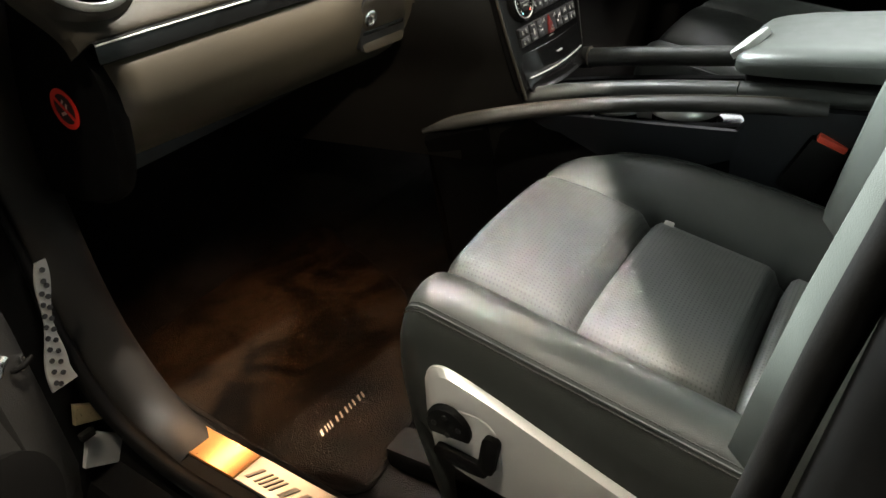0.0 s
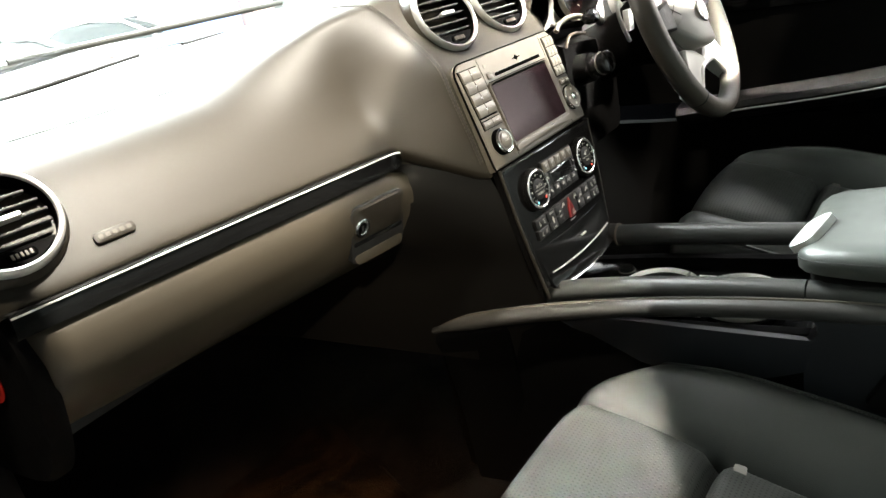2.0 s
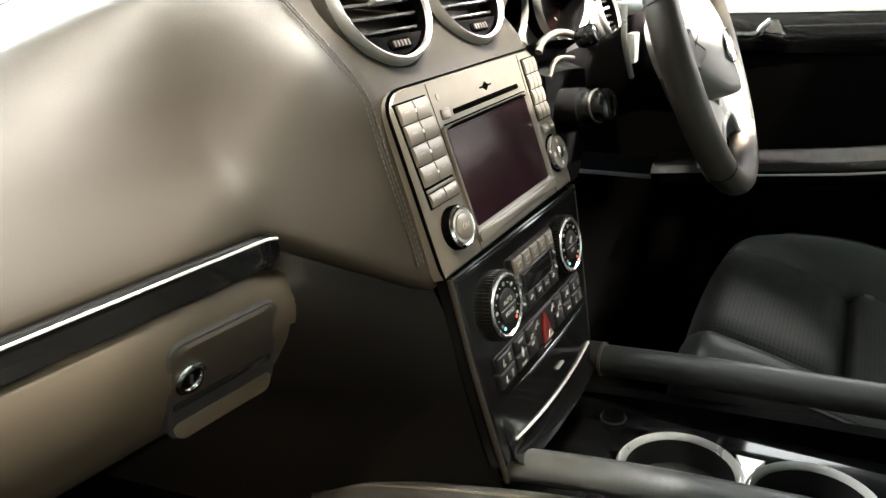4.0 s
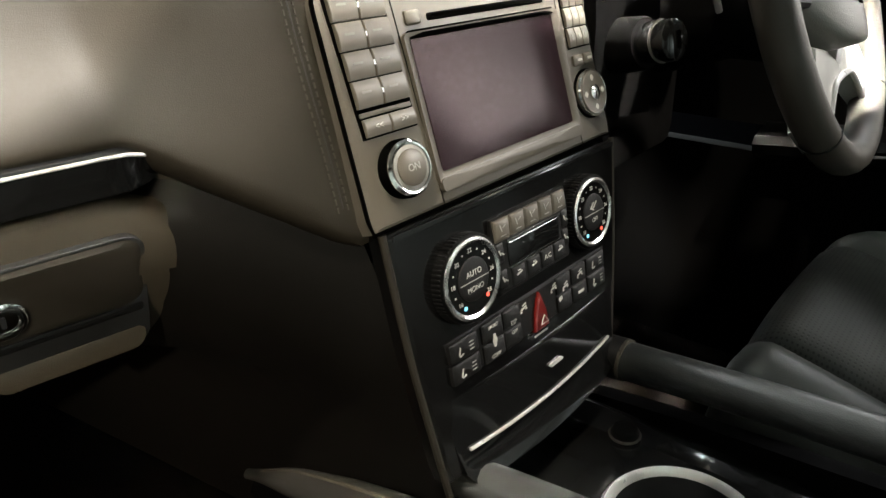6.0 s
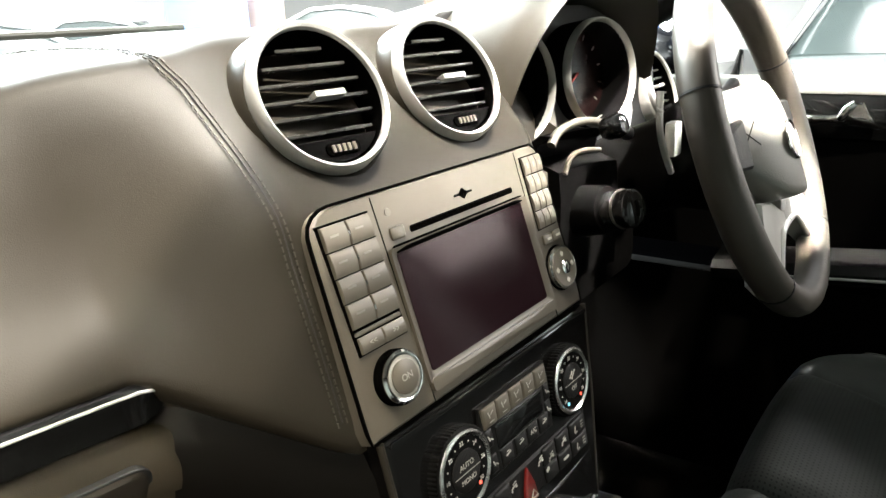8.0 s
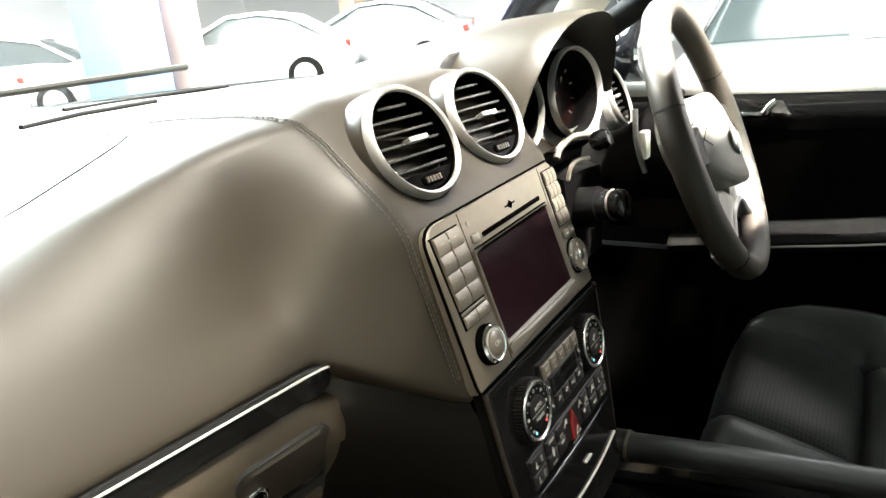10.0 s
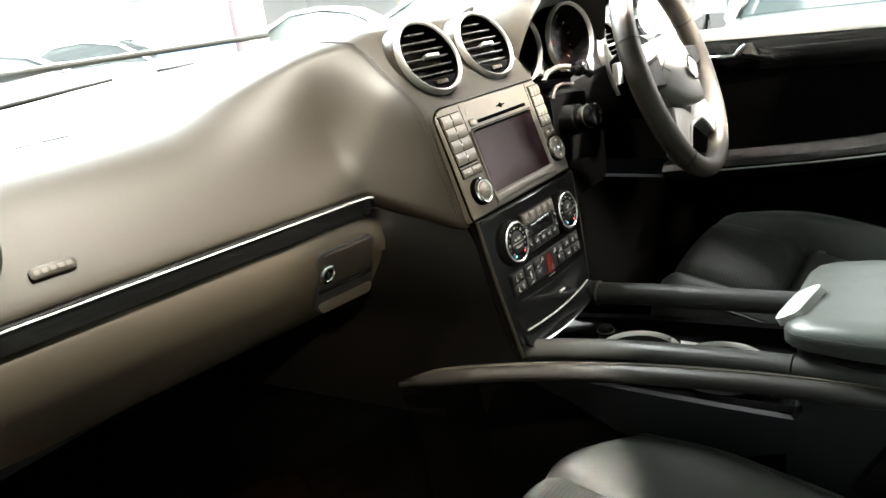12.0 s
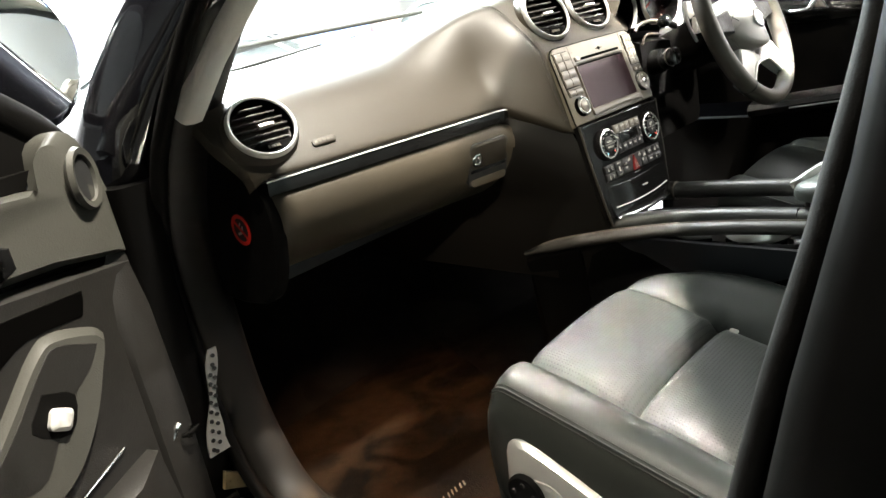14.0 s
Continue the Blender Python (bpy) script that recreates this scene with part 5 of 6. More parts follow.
mat_root = root("floor_mat", (-0.45, 0.25, 0.471), "brown-black velour floor mat with a metal emblem", "floor mat")
o = [(-0.668, 0.02), (-0.655, -0.012), (-0.62, -0.024), (-0.46, 0.012), (-0.425, 0.035), (-0.33, 0.105), (-0.225, 0.215), (-0.18, 0.30), (-0.13, 0.42), (-0.12, 0.56), (-0.60, 0.56), (-0.625, 0.46), (-0.64, 0.34), (-0.665, 0.12)]
o = [(p.x, p.y) for p in spline([(*q, 0) for q in o + o[:1]], 5)[:-1]]
bm = bmesh.new()
rows = [[Vector((-0.40 + (x + 0.40) * s, 0.27 + (y - 0.27) * s, h + 0.10 * max(0, 0.27 + (y - 0.27) * s - 0.46))) for x, y in o] for s, h in ((1.0, 0.471), (1.0, 0.478), (0.985, 0.4815), (0.90, 0.482), (0.6, 0.4825), (0.3, 0.482), (0.02, 0.482))]
vs = grid(bm, rows, True)
bm.faces.new(vs[-1]), bm.faces.new(vs[0])
bmesh.ops.subdivide_edges(bm, edges=[e for e in bm.edges if e.calc_length() > 0.05], cuts=2, use_grid_fill=True)
for v in bm.verts:
    if v.co.z > 0.4805:
        v.co.z += 0.0022 * noise.noise(v.co * 14)
part("velour", bm, MAT, mat_root, "worn brown-black velour")
part("binding", simple(tube, [(x, y, 0.4755 + 0.10 * max(0, y - 0.46)) for x, y in o], 0.0055, 8, True), CARPET, mat_root, "dark edge binding")
LG = pose(-0.545, 0.094, 0.4845, 0, 0, -2)
for x, w in ((-0.052, 0.0045), (-0.0425, 0.0022), (-0.0365, 0.0022), (-0.0305, 0.0022), (-0.018, 0.0030), (-0.008, 0.0030), (0.004, 0.0026), (0.013, 0.0026), (0.022, 0.0026), (0.034, 0.0034), (0.043, 0.0030)):
    part("emblem_bar", simple(slab, [(x - w / 2 - 0.0035, -0.006), (x + w / 2 - 0.0035, -0.006), (x + w / 2 + 0.0035, 0.006), (x - w / 2 + 0.0035, 0.006)], 0, 0.0012, LG), STEEL, mat_root)

# sill with a steel scuff plate
rows = [[Vector((x + 0.075 * (0.26 - y) * -0.9, y, z)) for x, z in ((-0.655, 0.47), (-0.668, 0.505), (-0.684, 0.517), (-0.72, 0.5205), (-0.765, 0.519), (-0.775, 0.505), (-0.785, 0.488), (-0.83, 0.478), (-0.85, 0.45), (-0.855, 0.36))] for y in (0.40, 0.30, 0.20, 0.0, -0.2, -0.4, -0.7, -1.0)]
structure("sill", thicken(rows, (0.0, 0, -0.03)), RUBBER, "black door sill", "sill")
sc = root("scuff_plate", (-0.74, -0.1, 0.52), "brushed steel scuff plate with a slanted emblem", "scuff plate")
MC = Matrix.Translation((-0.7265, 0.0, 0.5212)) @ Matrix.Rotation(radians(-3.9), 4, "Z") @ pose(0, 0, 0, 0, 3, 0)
part("plate", simple(slab, [(-0.026, 0.115), (0.024, 0.115), (0.026, -0.42), (-0.026, -0.42)], -0.003, 0.0022, MC, 0.0012), STEEL, sc, "brushed steel plate")
# Footwell lamp's reflection on the steel, painted as an amber end piece.
part("amber_reflection", simple(slab, [(-0.0255, 0.117), (0.0235, 0.117), (0.022, 0.250), (-0.028, 0.232)], -0.003, 0.0018, MC, 0.001), material("painted_amber_reflection", (0.48, 0.22, 0.07), 0.3, 0.6), sc)
ML = MC @ pose(-0.004, -0.005, 0.0022, 0, 0, -90)
for x, w in ((-0.100, 0.007), (-0.084, 0.004), (-0.074, 0.004), (-0.064, 0.004), (-0.054, 0.004), (-0.034, 0.010), (-0.012, 0.008), (0.012, 0.012), (0.034, 0.008), (0.056, 0.012), (0.078, 0.008)):
    part("emblem_bar", simple(slab, [(x - w / 2 - 0.006, -0.011), (x + w / 2 - 0.006, -0.011), (x + w / 2 + 0.006, 0.011), (x - w / 2 + 0.006, 0.011)], 0, 0.0012, ML), SATIN, sc)

# running board with rubber studs
rb = root("running_board", (-0.97, -0.2, 0.36), "aluminium running board with black rubber studs", "running board")
part("board", simple(slab, rrect(0.15, 1.75, 0.03, -0.955, -0.45, 5), 0.375, 0.412, Matrix(), 0.004), ALU, rb, "aluminium tread plate")
bm0 = bmesh.new()
lathe(bm0, [(0.0095, 0), (0.0095, 0.003), (0.007, 0.005), (0.0004, 0.0052)], Matrix(), 14, False)
stud = part("stud", bm0, RUBBER, rb)
stud.matrix_world = Matrix.Translation((-0.995, 0.38, 0.412))
for i in range(44):
    for j in range(4):
        o2 = new("stud", stud.data)
        o2.parent, o2.matrix_parent_inverse = rb, rb.matrix_world.inverted()
        o2.matrix_world = Matrix.Translation((-0.995 + 0.030 * j, 0.345 - 0.036 * i - 0.018 * (j % 2), 0.412))

# front pillar, hinge post and rear post of the door opening
def beam(a_rows):
    bm = bmesh.new()
    vs = grid(bm, a_rows, True)
    bm.faces.new(vs[0]), bm.faces.new(vs[-1])
    return bm


def ring_at(c, ax, ay, w, h, p=0.6, n=16):
    out = []
    for k in range(n):
        a = 2 * math.pi * k / n
        u, v = math.copysign(abs(math.cos(a)) ** p, math.cos(a)), math.copysign(abs(math.sin(a)) ** p, math.sin(a))
        out.append(Vector(c) + Vector(ax) * u * w / 2 + Vector(ay) * v * h / 2)
    return out


for s, nm in ((1, "left"), (-1, "right")):
    pts = [(-0.805, 0.56, 1.02), (-0.790, 0.44, 1.13), (-0.765, 0.355, 1.23), (-0.735, 0.295, 1.30), (-0.705, 0.215, 1.37), (-0.668, 0.06, 1.465), (-0.630, -0.20, 1.56), (-0.60, -0.46, 1.60)]
    rows = [ring_at((s * x, y, z), (1, 0, 0), (0, 0.50, 0.86), 0.075, 0.165 - 0.011 * i) for i, (x, y, z) in enumerate(pts)]
    structure("front_pillar", beam(rows), PAINT, "glossy black front pillar of the car body", "pillar", 60)
    rows = [ring_at((s * (x + 0.036), y - 0.085 + 0.012 * i, z - 0.010), (1, 0, 0), (0, 0.6, 0.8), 0.046, 0.075) for i, (x, y, z) in enumerate(pts[2:])]
    structure("pillar_trim", beam(rows), TRIMLIGHT, "pale cloth-covered inner pillar trim", "trim", 60)
rows = [ring_at((x, y, z), (1, 0, 0), (0, 1, 0), 0.075, w, 0.45) for x, y, z, w in ((-0.815, 0.44, 0.36, 0.16), (-0.815, 0.43, 0.52, 0.15), (-0.812, 0.43, 0.75, 0.16), (-0.808, 0.44, 0.95, 0.19), (-0.80, 0.43, 1.12, 0.20))]
structure("hinge_post", beam(rows), POST, "glossy black hinge post of the door opening", "pillar", 60)
seal = spline([(-0.65, -0.27, 1.55), (-0.695, 0.0, 1.45), (-0.722, 0.135, 1.365), (-0.748, 0.225, 1.265), (-0.770, 0.31, 1.14), (-0.772, 0.375, 1.0), (-0.768, 0.385, 0.85), (-0.768, 0.375, 0.70), (-0.770, 0.335, 0.60), (-0.772, 0.265, 0.545), (-0.778, 0.16, 0.524), (-0.785, -0.05, 0.518), (-0.80, -0.30, 0.518), (-0.805, -0.42, 0.54), (-0.80, -0.475, 0.64), (-0.785, -0.52, 0.80), (-0.765, -0.56, 0.97), (-0.745, -0.60, 1.12), (-0.72, -0.63, 1.28), (-0.69, -0.62, 1.45)], 6)
structure("door_seal", simple(tube, seal, 0.013, 10), RUBBER, "black rubber door seal", "seal")
inner = [p + Vector((0.052, 0.012 if p.y > 0 else -0.01, 0)) for p in seal]
inner = [p - Vector((0, 0, 0.024 * smooth((0.62 - p.z) / 0.08))) if p.y > 0 else p for p in inner]
structure("door_frame_trim", simple(tube, inner[12:59], 0.021, 16, False, (1, 0, 0), 2.1), FRAMETRIM, "dark door frame trim strip", "trim")
rows = [ring_at((x, y, z), (1, 0, 0), (0, 1, 0), 0.09, w, 0.5) for x, y, z, w in ((-0.805, -0.62, 0.36, 0.28), (-0.80, -0.62, 0.55, 0.22), (-0.79, -0.635, 0.80, 0.19), (-0.77, -0.665, 1.0, 0.17), (-0.75, -0.695, 1.15, 0.16), (-0.71, -0.72, 1.35, 0.15), (-0.64, -0.74, 1.58, 0.15))]
structure("rear_post", beam(rows), POST, "glossy black door post behind the opening", "pillar", 60)
strk = root("door_striker", (-0.86, -0.585, 0.82), "bright steel door striker loop", "striker")
part("plate", simple(box, (-0.838, -0.592, 0.884), (0.012, 0.010, 0.062), 0.004), HANDLE, strk)
part("loop", simple(tube, spline([(-0.846, -0.590, 0.897), (-0.849, -0.568, 0.906), (-0.850, -0.560, 0.906), (-0.850, -0.557, 0.898), (-0.850, -0.556, 0.885), (-0.850, -0.557, 0.876), (-0.849, -0.566, 0.871), (-0.846, -0.590, 0.862)], 5), 0.0034, 10), CHROME, strk, "bright steel loop")
# running board's reflection in the black body, built as a perforated strip in the hinge gap
ps = root("board_reflection_strip", (-0.86, 0.40, 0.62), "pale perforated strip built for the running board's reflection", "perforated strip")
rows = [[Vector((-0.806 + (0.0140 - 0.0085 * t + 0.004 * math.sin(9 * t)) * u + 0.010 * max(0, u) * max(0, 1 - 9 * t) + 0.044 * t, 0.338 + 0.006 * math.sin(t * 3), 0.655 + 0.175 * t)) for u in (-1, -0.5, 0, 0.5, 1)] for t in [k / 16 for k in range(17)]]
part("strip", thicken(rows, (0, 0.004, 0)), ALU, ps)
bm0 = simple(lathe, [(0.0036, -0.0006), (0.0036, 0.0012)], Matrix.Rotation(radians(90), 4, "X"), 12)
hole = part("hole", bm0, WELL, ps)
hole.matrix_world = Matrix.Translation((-0.806, 0.3372, 0.661))
for k in range(11):
    for j in range(2 if k < 9 else 1):
        t = (k + 0.5 * j + 0.3) / 11
        o2 = new("hole", hole.data)
        o2.parent, o2.matrix_parent_inverse = ps, ps.matrix_world.inverted()
        o2.matrix_world = Matrix.Translation((-0.806 + (0.0062 - 0.003 * t) * (2 * j - 1) * (k < 9) + 0.044 * t, 0.3372 + 0.006 * math.sin(t * 3), 0.661 + 0.168 * t))

# Added bracket; its bright lower plate stands in for a reflection in the paint.
hb = root("reflection_bracket", (-0.80, 0.35, 0.50), "added bright bracket in place of a reflection on the hinge post", "bracket")
part("upper_plate", simple(slab, [(-0.812, 0.586), (-0.772, 0.566), (-0.768, 0.592), (-0.802, 0.616)], -0.004, 0.004, Matrix.Translation((0, 0.346, 0)) @ Matrix.Rotation(radians(90), 4, "X"), 0.001), material("tarnished_brass", (0.42, 0.34, 0.20), 0.3, 0.8, wear=0.3, wear_scale=60), hb, "tarnished brass-coloured plate")
part("lower_plate", simple(slab, [(-0.826, 0.515), (-0.774, 0.481), (-0.760, 0.523), (-0.800, 0.565)], -0.004, 0.004, Matrix.Translation((0, 0.346, 0)) @ Matrix.Rotation(radians(90), 4, "X"), 0.001), ALU, hb, "bright plate standing in for a reflection")
part("lug", simple(box, (-0.805, 0.338, 0.566), (0.022, 0.012, 0.012), 0.004), RUBBER, hb, "black rubber lug")

# ---------------------------------------------------------------- open passenger door
TH = radians(68)
MD = Matrix(((-math.sin(TH), 0, math.cos(TH), -0.845), (-math.cos(TH), 0, -math.sin(TH), 0.365), (0, 1, 0, 0), (0, 0, 0, 1)))
door = root("passenger_door", (-0.85, 0.36, 0.5), "open black passenger door with a grey leatherette card", "car door")


def on_door(name, outline, z0, z1, mat, label="", bevel=0.004, parent=None, smoothly=0):
    if smoothly:
        outline = [(p.x, p.y) for p in spline([(*q, 0) for q in outline + outline[:1]], smoothly)[:-1]]
    return part(name, simple(slab, outline, z0, z1, MD, bevel), mat, parent or door, label)


on_door("shell", [(-0.02, 0.42), (1.04, 0.45), (1.06, 0.80), (1.06, 1.16), (-0.03, 1.16), (-0.04, 0.80)], -0.14, -0.02, PAINT, "glossy black outer skin", 0.02)
on_door("lower_card", [(-0.012, 0.46), (0.99, 0.48), (1.0, 0.80), (1.0, 1.05), (0.30, 1.052), (-0.015, 1.018), (-0.010, 0.80)], -0.03, 0.012, CARD, "dark grey lower door card", 0.01)
on_door("upper_card", [(-0.028, 1.019), (0.22, 1.054), (1.0, 1.066), (1.0, 1.15), (0.19, 1.160), (0.095, 1.142), (0.075, 1.200), (0.045, 1.220), (0.010, 1.200), (-0.015, 1.12)], -0.03, 0.020, DOORGREY, "grey upper door card", 0.018, None, 3)
tw = part("tweeter", simple(lathe, [(0.026, 0.010), (0.036, 0.022), (0.034, 0.030), (0.027, 0.028), (0.025, 0.020)], MD @ pose(0.045, 1.150, 0.0, 0, -20, 0), 40, True, 1.25), DOORGREY, door, "oval tweeter in a grey ring")
part("grille", simple(lathe, [(0.025, 0.0205), (0.024, 0.023)], MD @ pose(0.045, 1.150, 0.0, 0, -20, 0), 30, True, 1.25), WELL, tw)
on_door("front_edge", [(-0.022, 0.47), (0.050, 0.47), (0.062, 0.80), (0.052, 1.00), (-0.022, 0.995)], -0.03, 0.020, CARD, "dark front edge of the door card", 0.014, None, 3)
# No depth is cut here; a black plate paints the hollow's shade.
on_door("hollow_shade", [(0.105, 0.972), (0.095, 1.000), (0.115, 1.006), (0.285, 1.018), (0.575, 1.024), (0.575, 0.930), (0.355, 0.935), (0.255, 0.958), (0.195, 0.978)], 0.0, 0.0135, PITCH, "flat black plate painting the shaded hollow under the upper card", 0.001, None, 3)
on_door("pull_pocket", [(0.085, 0.935), (0.103, 0.953), (0.165, 0.973), (0.201, 0.962), (0.262, 0.908), (0.342, 0.834), (0.355, 0.790), (0.280, 0.755), (0.208, 0.771), (0.146, 0.828), (0.099, 0.905)], -0.01, 0.026, DOORGREY, "grey pull handle surround", 0.012, None, 4)
# The handle's hollow is likewise only a dark plate for its shade.
on_door("pocket_shade", [(0.110, 0.931), (0.171, 0.957), (0.203, 0.941), (0.255, 0.893), (0.325, 0.828), (0.260, 0.800), (0.220, 0.835), (0.185, 0.875), (0.134, 0.905)], 0.01, 0.0268, CARD, "flat dark plate painting the shaded hollow of the pull handle", 0.001, None, 4)
kb = on_door("window_switch", [(0.216, 0.911), (0.170, 0.885), (0.195, 0.839), (0.246, 0.871)], 0.018, 0.0278, RUBBER, "black switch recess", 0.001, None, 3)
part("switch_lever", simple(slab, rrect(0.034, 0.030, 0.008), 0.026, 0.040, MD @ pose(0.205, 0.868, 0, 0, 0, 30), 0.006), SILVER, kb, "silver switch lever")
bm = simple(tube, [MD @ Vector(p) for p in ((0.119, 0.764, 0.016), (0.23, 0.738, 0.018), (0.34, 0.722, 0.018), (0.70, 0.70, 0.018))], 0.0022, 8)
part("silver_line", bm, CHROME, door, "thin bright line along the door pocket")
on_door("door_pocket", [(0.05, 0.50), (0.92, 0.50), (0.94, 0.66), (0.30, 0.70), (0.08, 0.735)], -0.01, 0.055, CARD, "dark door pocket", 0.02)
part("speaker", simple(lathe, [(0.085, 0.0), (0.085, 0.012), (0.07, 0.016), (0.004, 0.012)], MD @ pose(0.14, 0.585, 0.05), 40), RUBBER, door, "round speaker grille")
on_door("pull_handle", [(0.175, 1.10), (0.215, 1.115), (0.33, 1.115), (0.33, 1.06), (0.215, 1.055), (0.175, 1.07)], 0.012, 0.022, GLOSS, "black handle bezel", 0.004)
on_door("inner_handle", [(0.20, 1.078), (0.32, 1.083), (0.32, 1.10), (0.20, 1.09)], 0.02, 0.034, CHROME, "chrome inner door handle", 0.004)
on_door("belt_trim", [(0.10, 1.155), (1.03, 1.168), (1.03, 1.188), (0.085, 1.178)], -0.045, -0.012, RUBBER, "black window seal", 0.004)
bm = bmesh.new()
tube(bm, [MD @ Vector(p) for p in spline([(-0.005, 1.16, -0.045), (0.04, 1.225, -0.047), (0.16, 1.31, -0.05), (0.36, 1.43, -0.06), (0.62, 1.545, -0.075), (0.86, 1.57, -0.085), (0.98, 1.53, -0.08), (1.02, 1.40, -0.07), (1.05, 1.17, -0.05)], 6)], 0.030, 10)
part("window_frame", bm, RUBBER, door, "black window frame")
on_door("mirror_sail", [(-0.02, 1.16), (0.17, 1.165), (0.14, 1.27), (0.05, 1.235)], -0.060, -0.030, RUBBER, "black mirror sail panel", 0.004)
gl = on_door("window_pane", [(0.12, 1.17), (1.03, 1.18), (1.0, 1.40), (0.97, 1.52), (0.84, 1.555), (0.62, 1.53), (0.36, 1.415), (0.16, 1.30)], -0.050, -0.046, GLASS, "clear side window", 0)
gl.visible_shadow = False
mr = root("wing_mirror", (-1.05, 0.42, 1.20), "black wing mirror on the open door", "mirror")
m = MD @ pose(-0.005, 1.325, -0.11) @ Matrix.Diagonal((1.1, 1.25, 1, 1))
part("housing", simple(lathe, [(0.03, -0.06), (0.085, -0.035), (0.105, 0.0), (0.102, 0.035), (0.09, 0.045)], m, 36, True, 0.85), PAINT, mr, "black mirror housing")
part("mirror_glass", simple(lathe, [(0.092, 0.043), (0.088, 0.047)], m, 36, True, 0.85), material("mirror_silver", (0.9, 0.9, 0.9), 0.02, 1.0), mr)
part("stem", simple(tube, [MD @ Vector((0.06, 1.17, -0.05)), MD @ Vector((0.045, 1.23, -0.12)), MD @ Vector((0.04, 1.29, -0.13))], 0.034, 10), PAINT, mr)
for z in (0.60, 0.98):
    hg = part("hinge", simple(box, (-0.845, 0.385, z), (0.07, 0.05, 0.07), 0.008), PAINT, door, "black door hinge")
    part("hinge_pin", simple(tube, [(-0.868, 0.355, z - 0.045), (-0.868, 0.355, z + 0.045)], 0.009, 10), STEEL, hg)
part("hinge_link", simple(tube, spline([(-0.884, 0.338, 0.712), (-0.868, 0.338, 0.720), (-0.860, 0.339, 0.732), (-0.850, 0.341, 0.738)], 4), 0.0045, 8), CHROME, door, "polished hinge link")
for x, z in ((-0.838, 0.709), (-0.832, 0.722), (-0.866, 0.752)):
    part("hinge_bolt", simple(lathe, [(0.0045, -0.008), (0.0045, 0.002), (0.003, 0.004)], Matrix.Translation((x, 0.346, z)) @ Matrix.Rotation(radians(90), 4, "X"), 6), CHROME, door, "small bright bolt")
part("check_rod", simple(tube, [(-0.826, 0.326, 0.728), (-0.842, 0.325, 0.722), (-0.846, 0.327, 0.721), (-0.850, 0.330, 0.720), (-0.854, 0.334, 0.719)], [0.003, 0.0045, 0.003, 0.0045, 0.003], 10), RUBBER, door)

# ---------------------------------------------------------------- driver's door
dd = root("driver_door", (0.84, -0.2, 0.5), "closed black driver's door with lacquer trim and chrome handle", "car door")
def side_sheet(zx, ys, d):
    return thicken([[Vector((x, y, z)) for x, z in zx] for y in ys], (d, 0, 0))
ysd = [0.36, 0.2, 0.0, -0.2, -0.4, -0.6, -0.70]
part("belt_pad", side_sheet([(0.835, 1.158), (0.815, 1.165), (0.795, 1.162), (0.786, 1.153), (0.784, 1.144)], ysd, 0.02), DOORUP, dd, "padded window ledge")
part("lacquer_trim", side_sheet([(0.786, 1.144), (0.779, 1.134), (0.778, 1.100), (0.784, 1.080), (0.80, 1.074)], ysd, 0.02), GLOSS, dd, "glossy black trim strip")
part("upper_card", side_sheet([(0.80, 1.076), (0.792, 1.045), (0.800, 0.98), (0.806, 0.92), (0.80, 0.885)], ysd, 0.02), CAPBLACK, dd, "black door card")
rows = [[Vector((x, y, z + 0.028 + 0.12 * max(-0.02, -0.30 - y) * 0.4 + (-0.13 - y) * 0.10)) for x, z in ((0.81, 0.885), (0.77, 0.879), (0.745, 0.874), (0.736, 0.862), (0.745, 0.845), (0.78, 0.83), (0.81, 0.82))] for y in (0.06, 0.04, 0.0, -0.05, -0.15, -0.25, -0.35, -0.50, -0.70)]
part("armrest", thicken(rows, (0.02, 0, 0)), PLASTIC, dd, "black padded door armrest")
part("armrest_line", simple(tube, [r[3] + Vector((-0.002, 0, -0.006)) for r in rows[3:]], 0.0022, 8), SILVER, dd, "thin silver line under the armrest")
part("lower_card", side_sheet([(0.80, 0.84), (0.798, 0.75), (0.79, 0.62), (0.785, 0.48), (0.79, 0.44)], ysd, 0.03), CAPBLACK, dd, "black lower door card")
part("handle_bar", simple(tube, spline([(0.778, -0.040, 1.111), (0.764, -0.060, 1.111), (0.760, -0.080, 1.111), (0.760, -0.098, 1.114), (0.760, -0.108, 1.126), (0.762, -0.116, 1.133)], 5), [0.0055] * 16 + [0.007] * 10, 10), CHROME, dd, "chrome door handle")
part("handle_wedge", simple(slab, [(-0.104, 1.118), (-0.108, 1.135), (-0.126, 1.136), (-0.134, 1.124), (-0.141, 1.110), (-0.128, 1.114), (-0.116, 1.113)], -0.004, 0.010, Matrix(((0, 0, -1, 0.766), (1, 0, 0, 0), (0, 1, 0, 0), (0, 0, 0, 1))), 0.003), CHROME, dd, "flared chrome end of the handle")
part("outer_skin", side_sheet([(0.86, 1.13), (0.90, 1.05), (0.92, 0.90), (0.91, 0.60), (0.88, 0.38)], ysd + [-1.0], 0.02), PAINT, dd)
frm = simple(tube, spline([(0.80, 0.36, 1.14), (0.79, 0.24, 1.235), (0.765, 0.08, 1.33), (0.72, -0.10, 1.43), (0.67, -0.30, 1.53), (0.66, -0.5, 1.555), (0.67, -0.66, 1.53), (0.72, -0.70, 1.35), (0.79, -0.70, 1.14)], 6), 0.024, 10)
part("window_frame", frm, RUBBER, dd, "black window frame")
bm = bmesh.new()
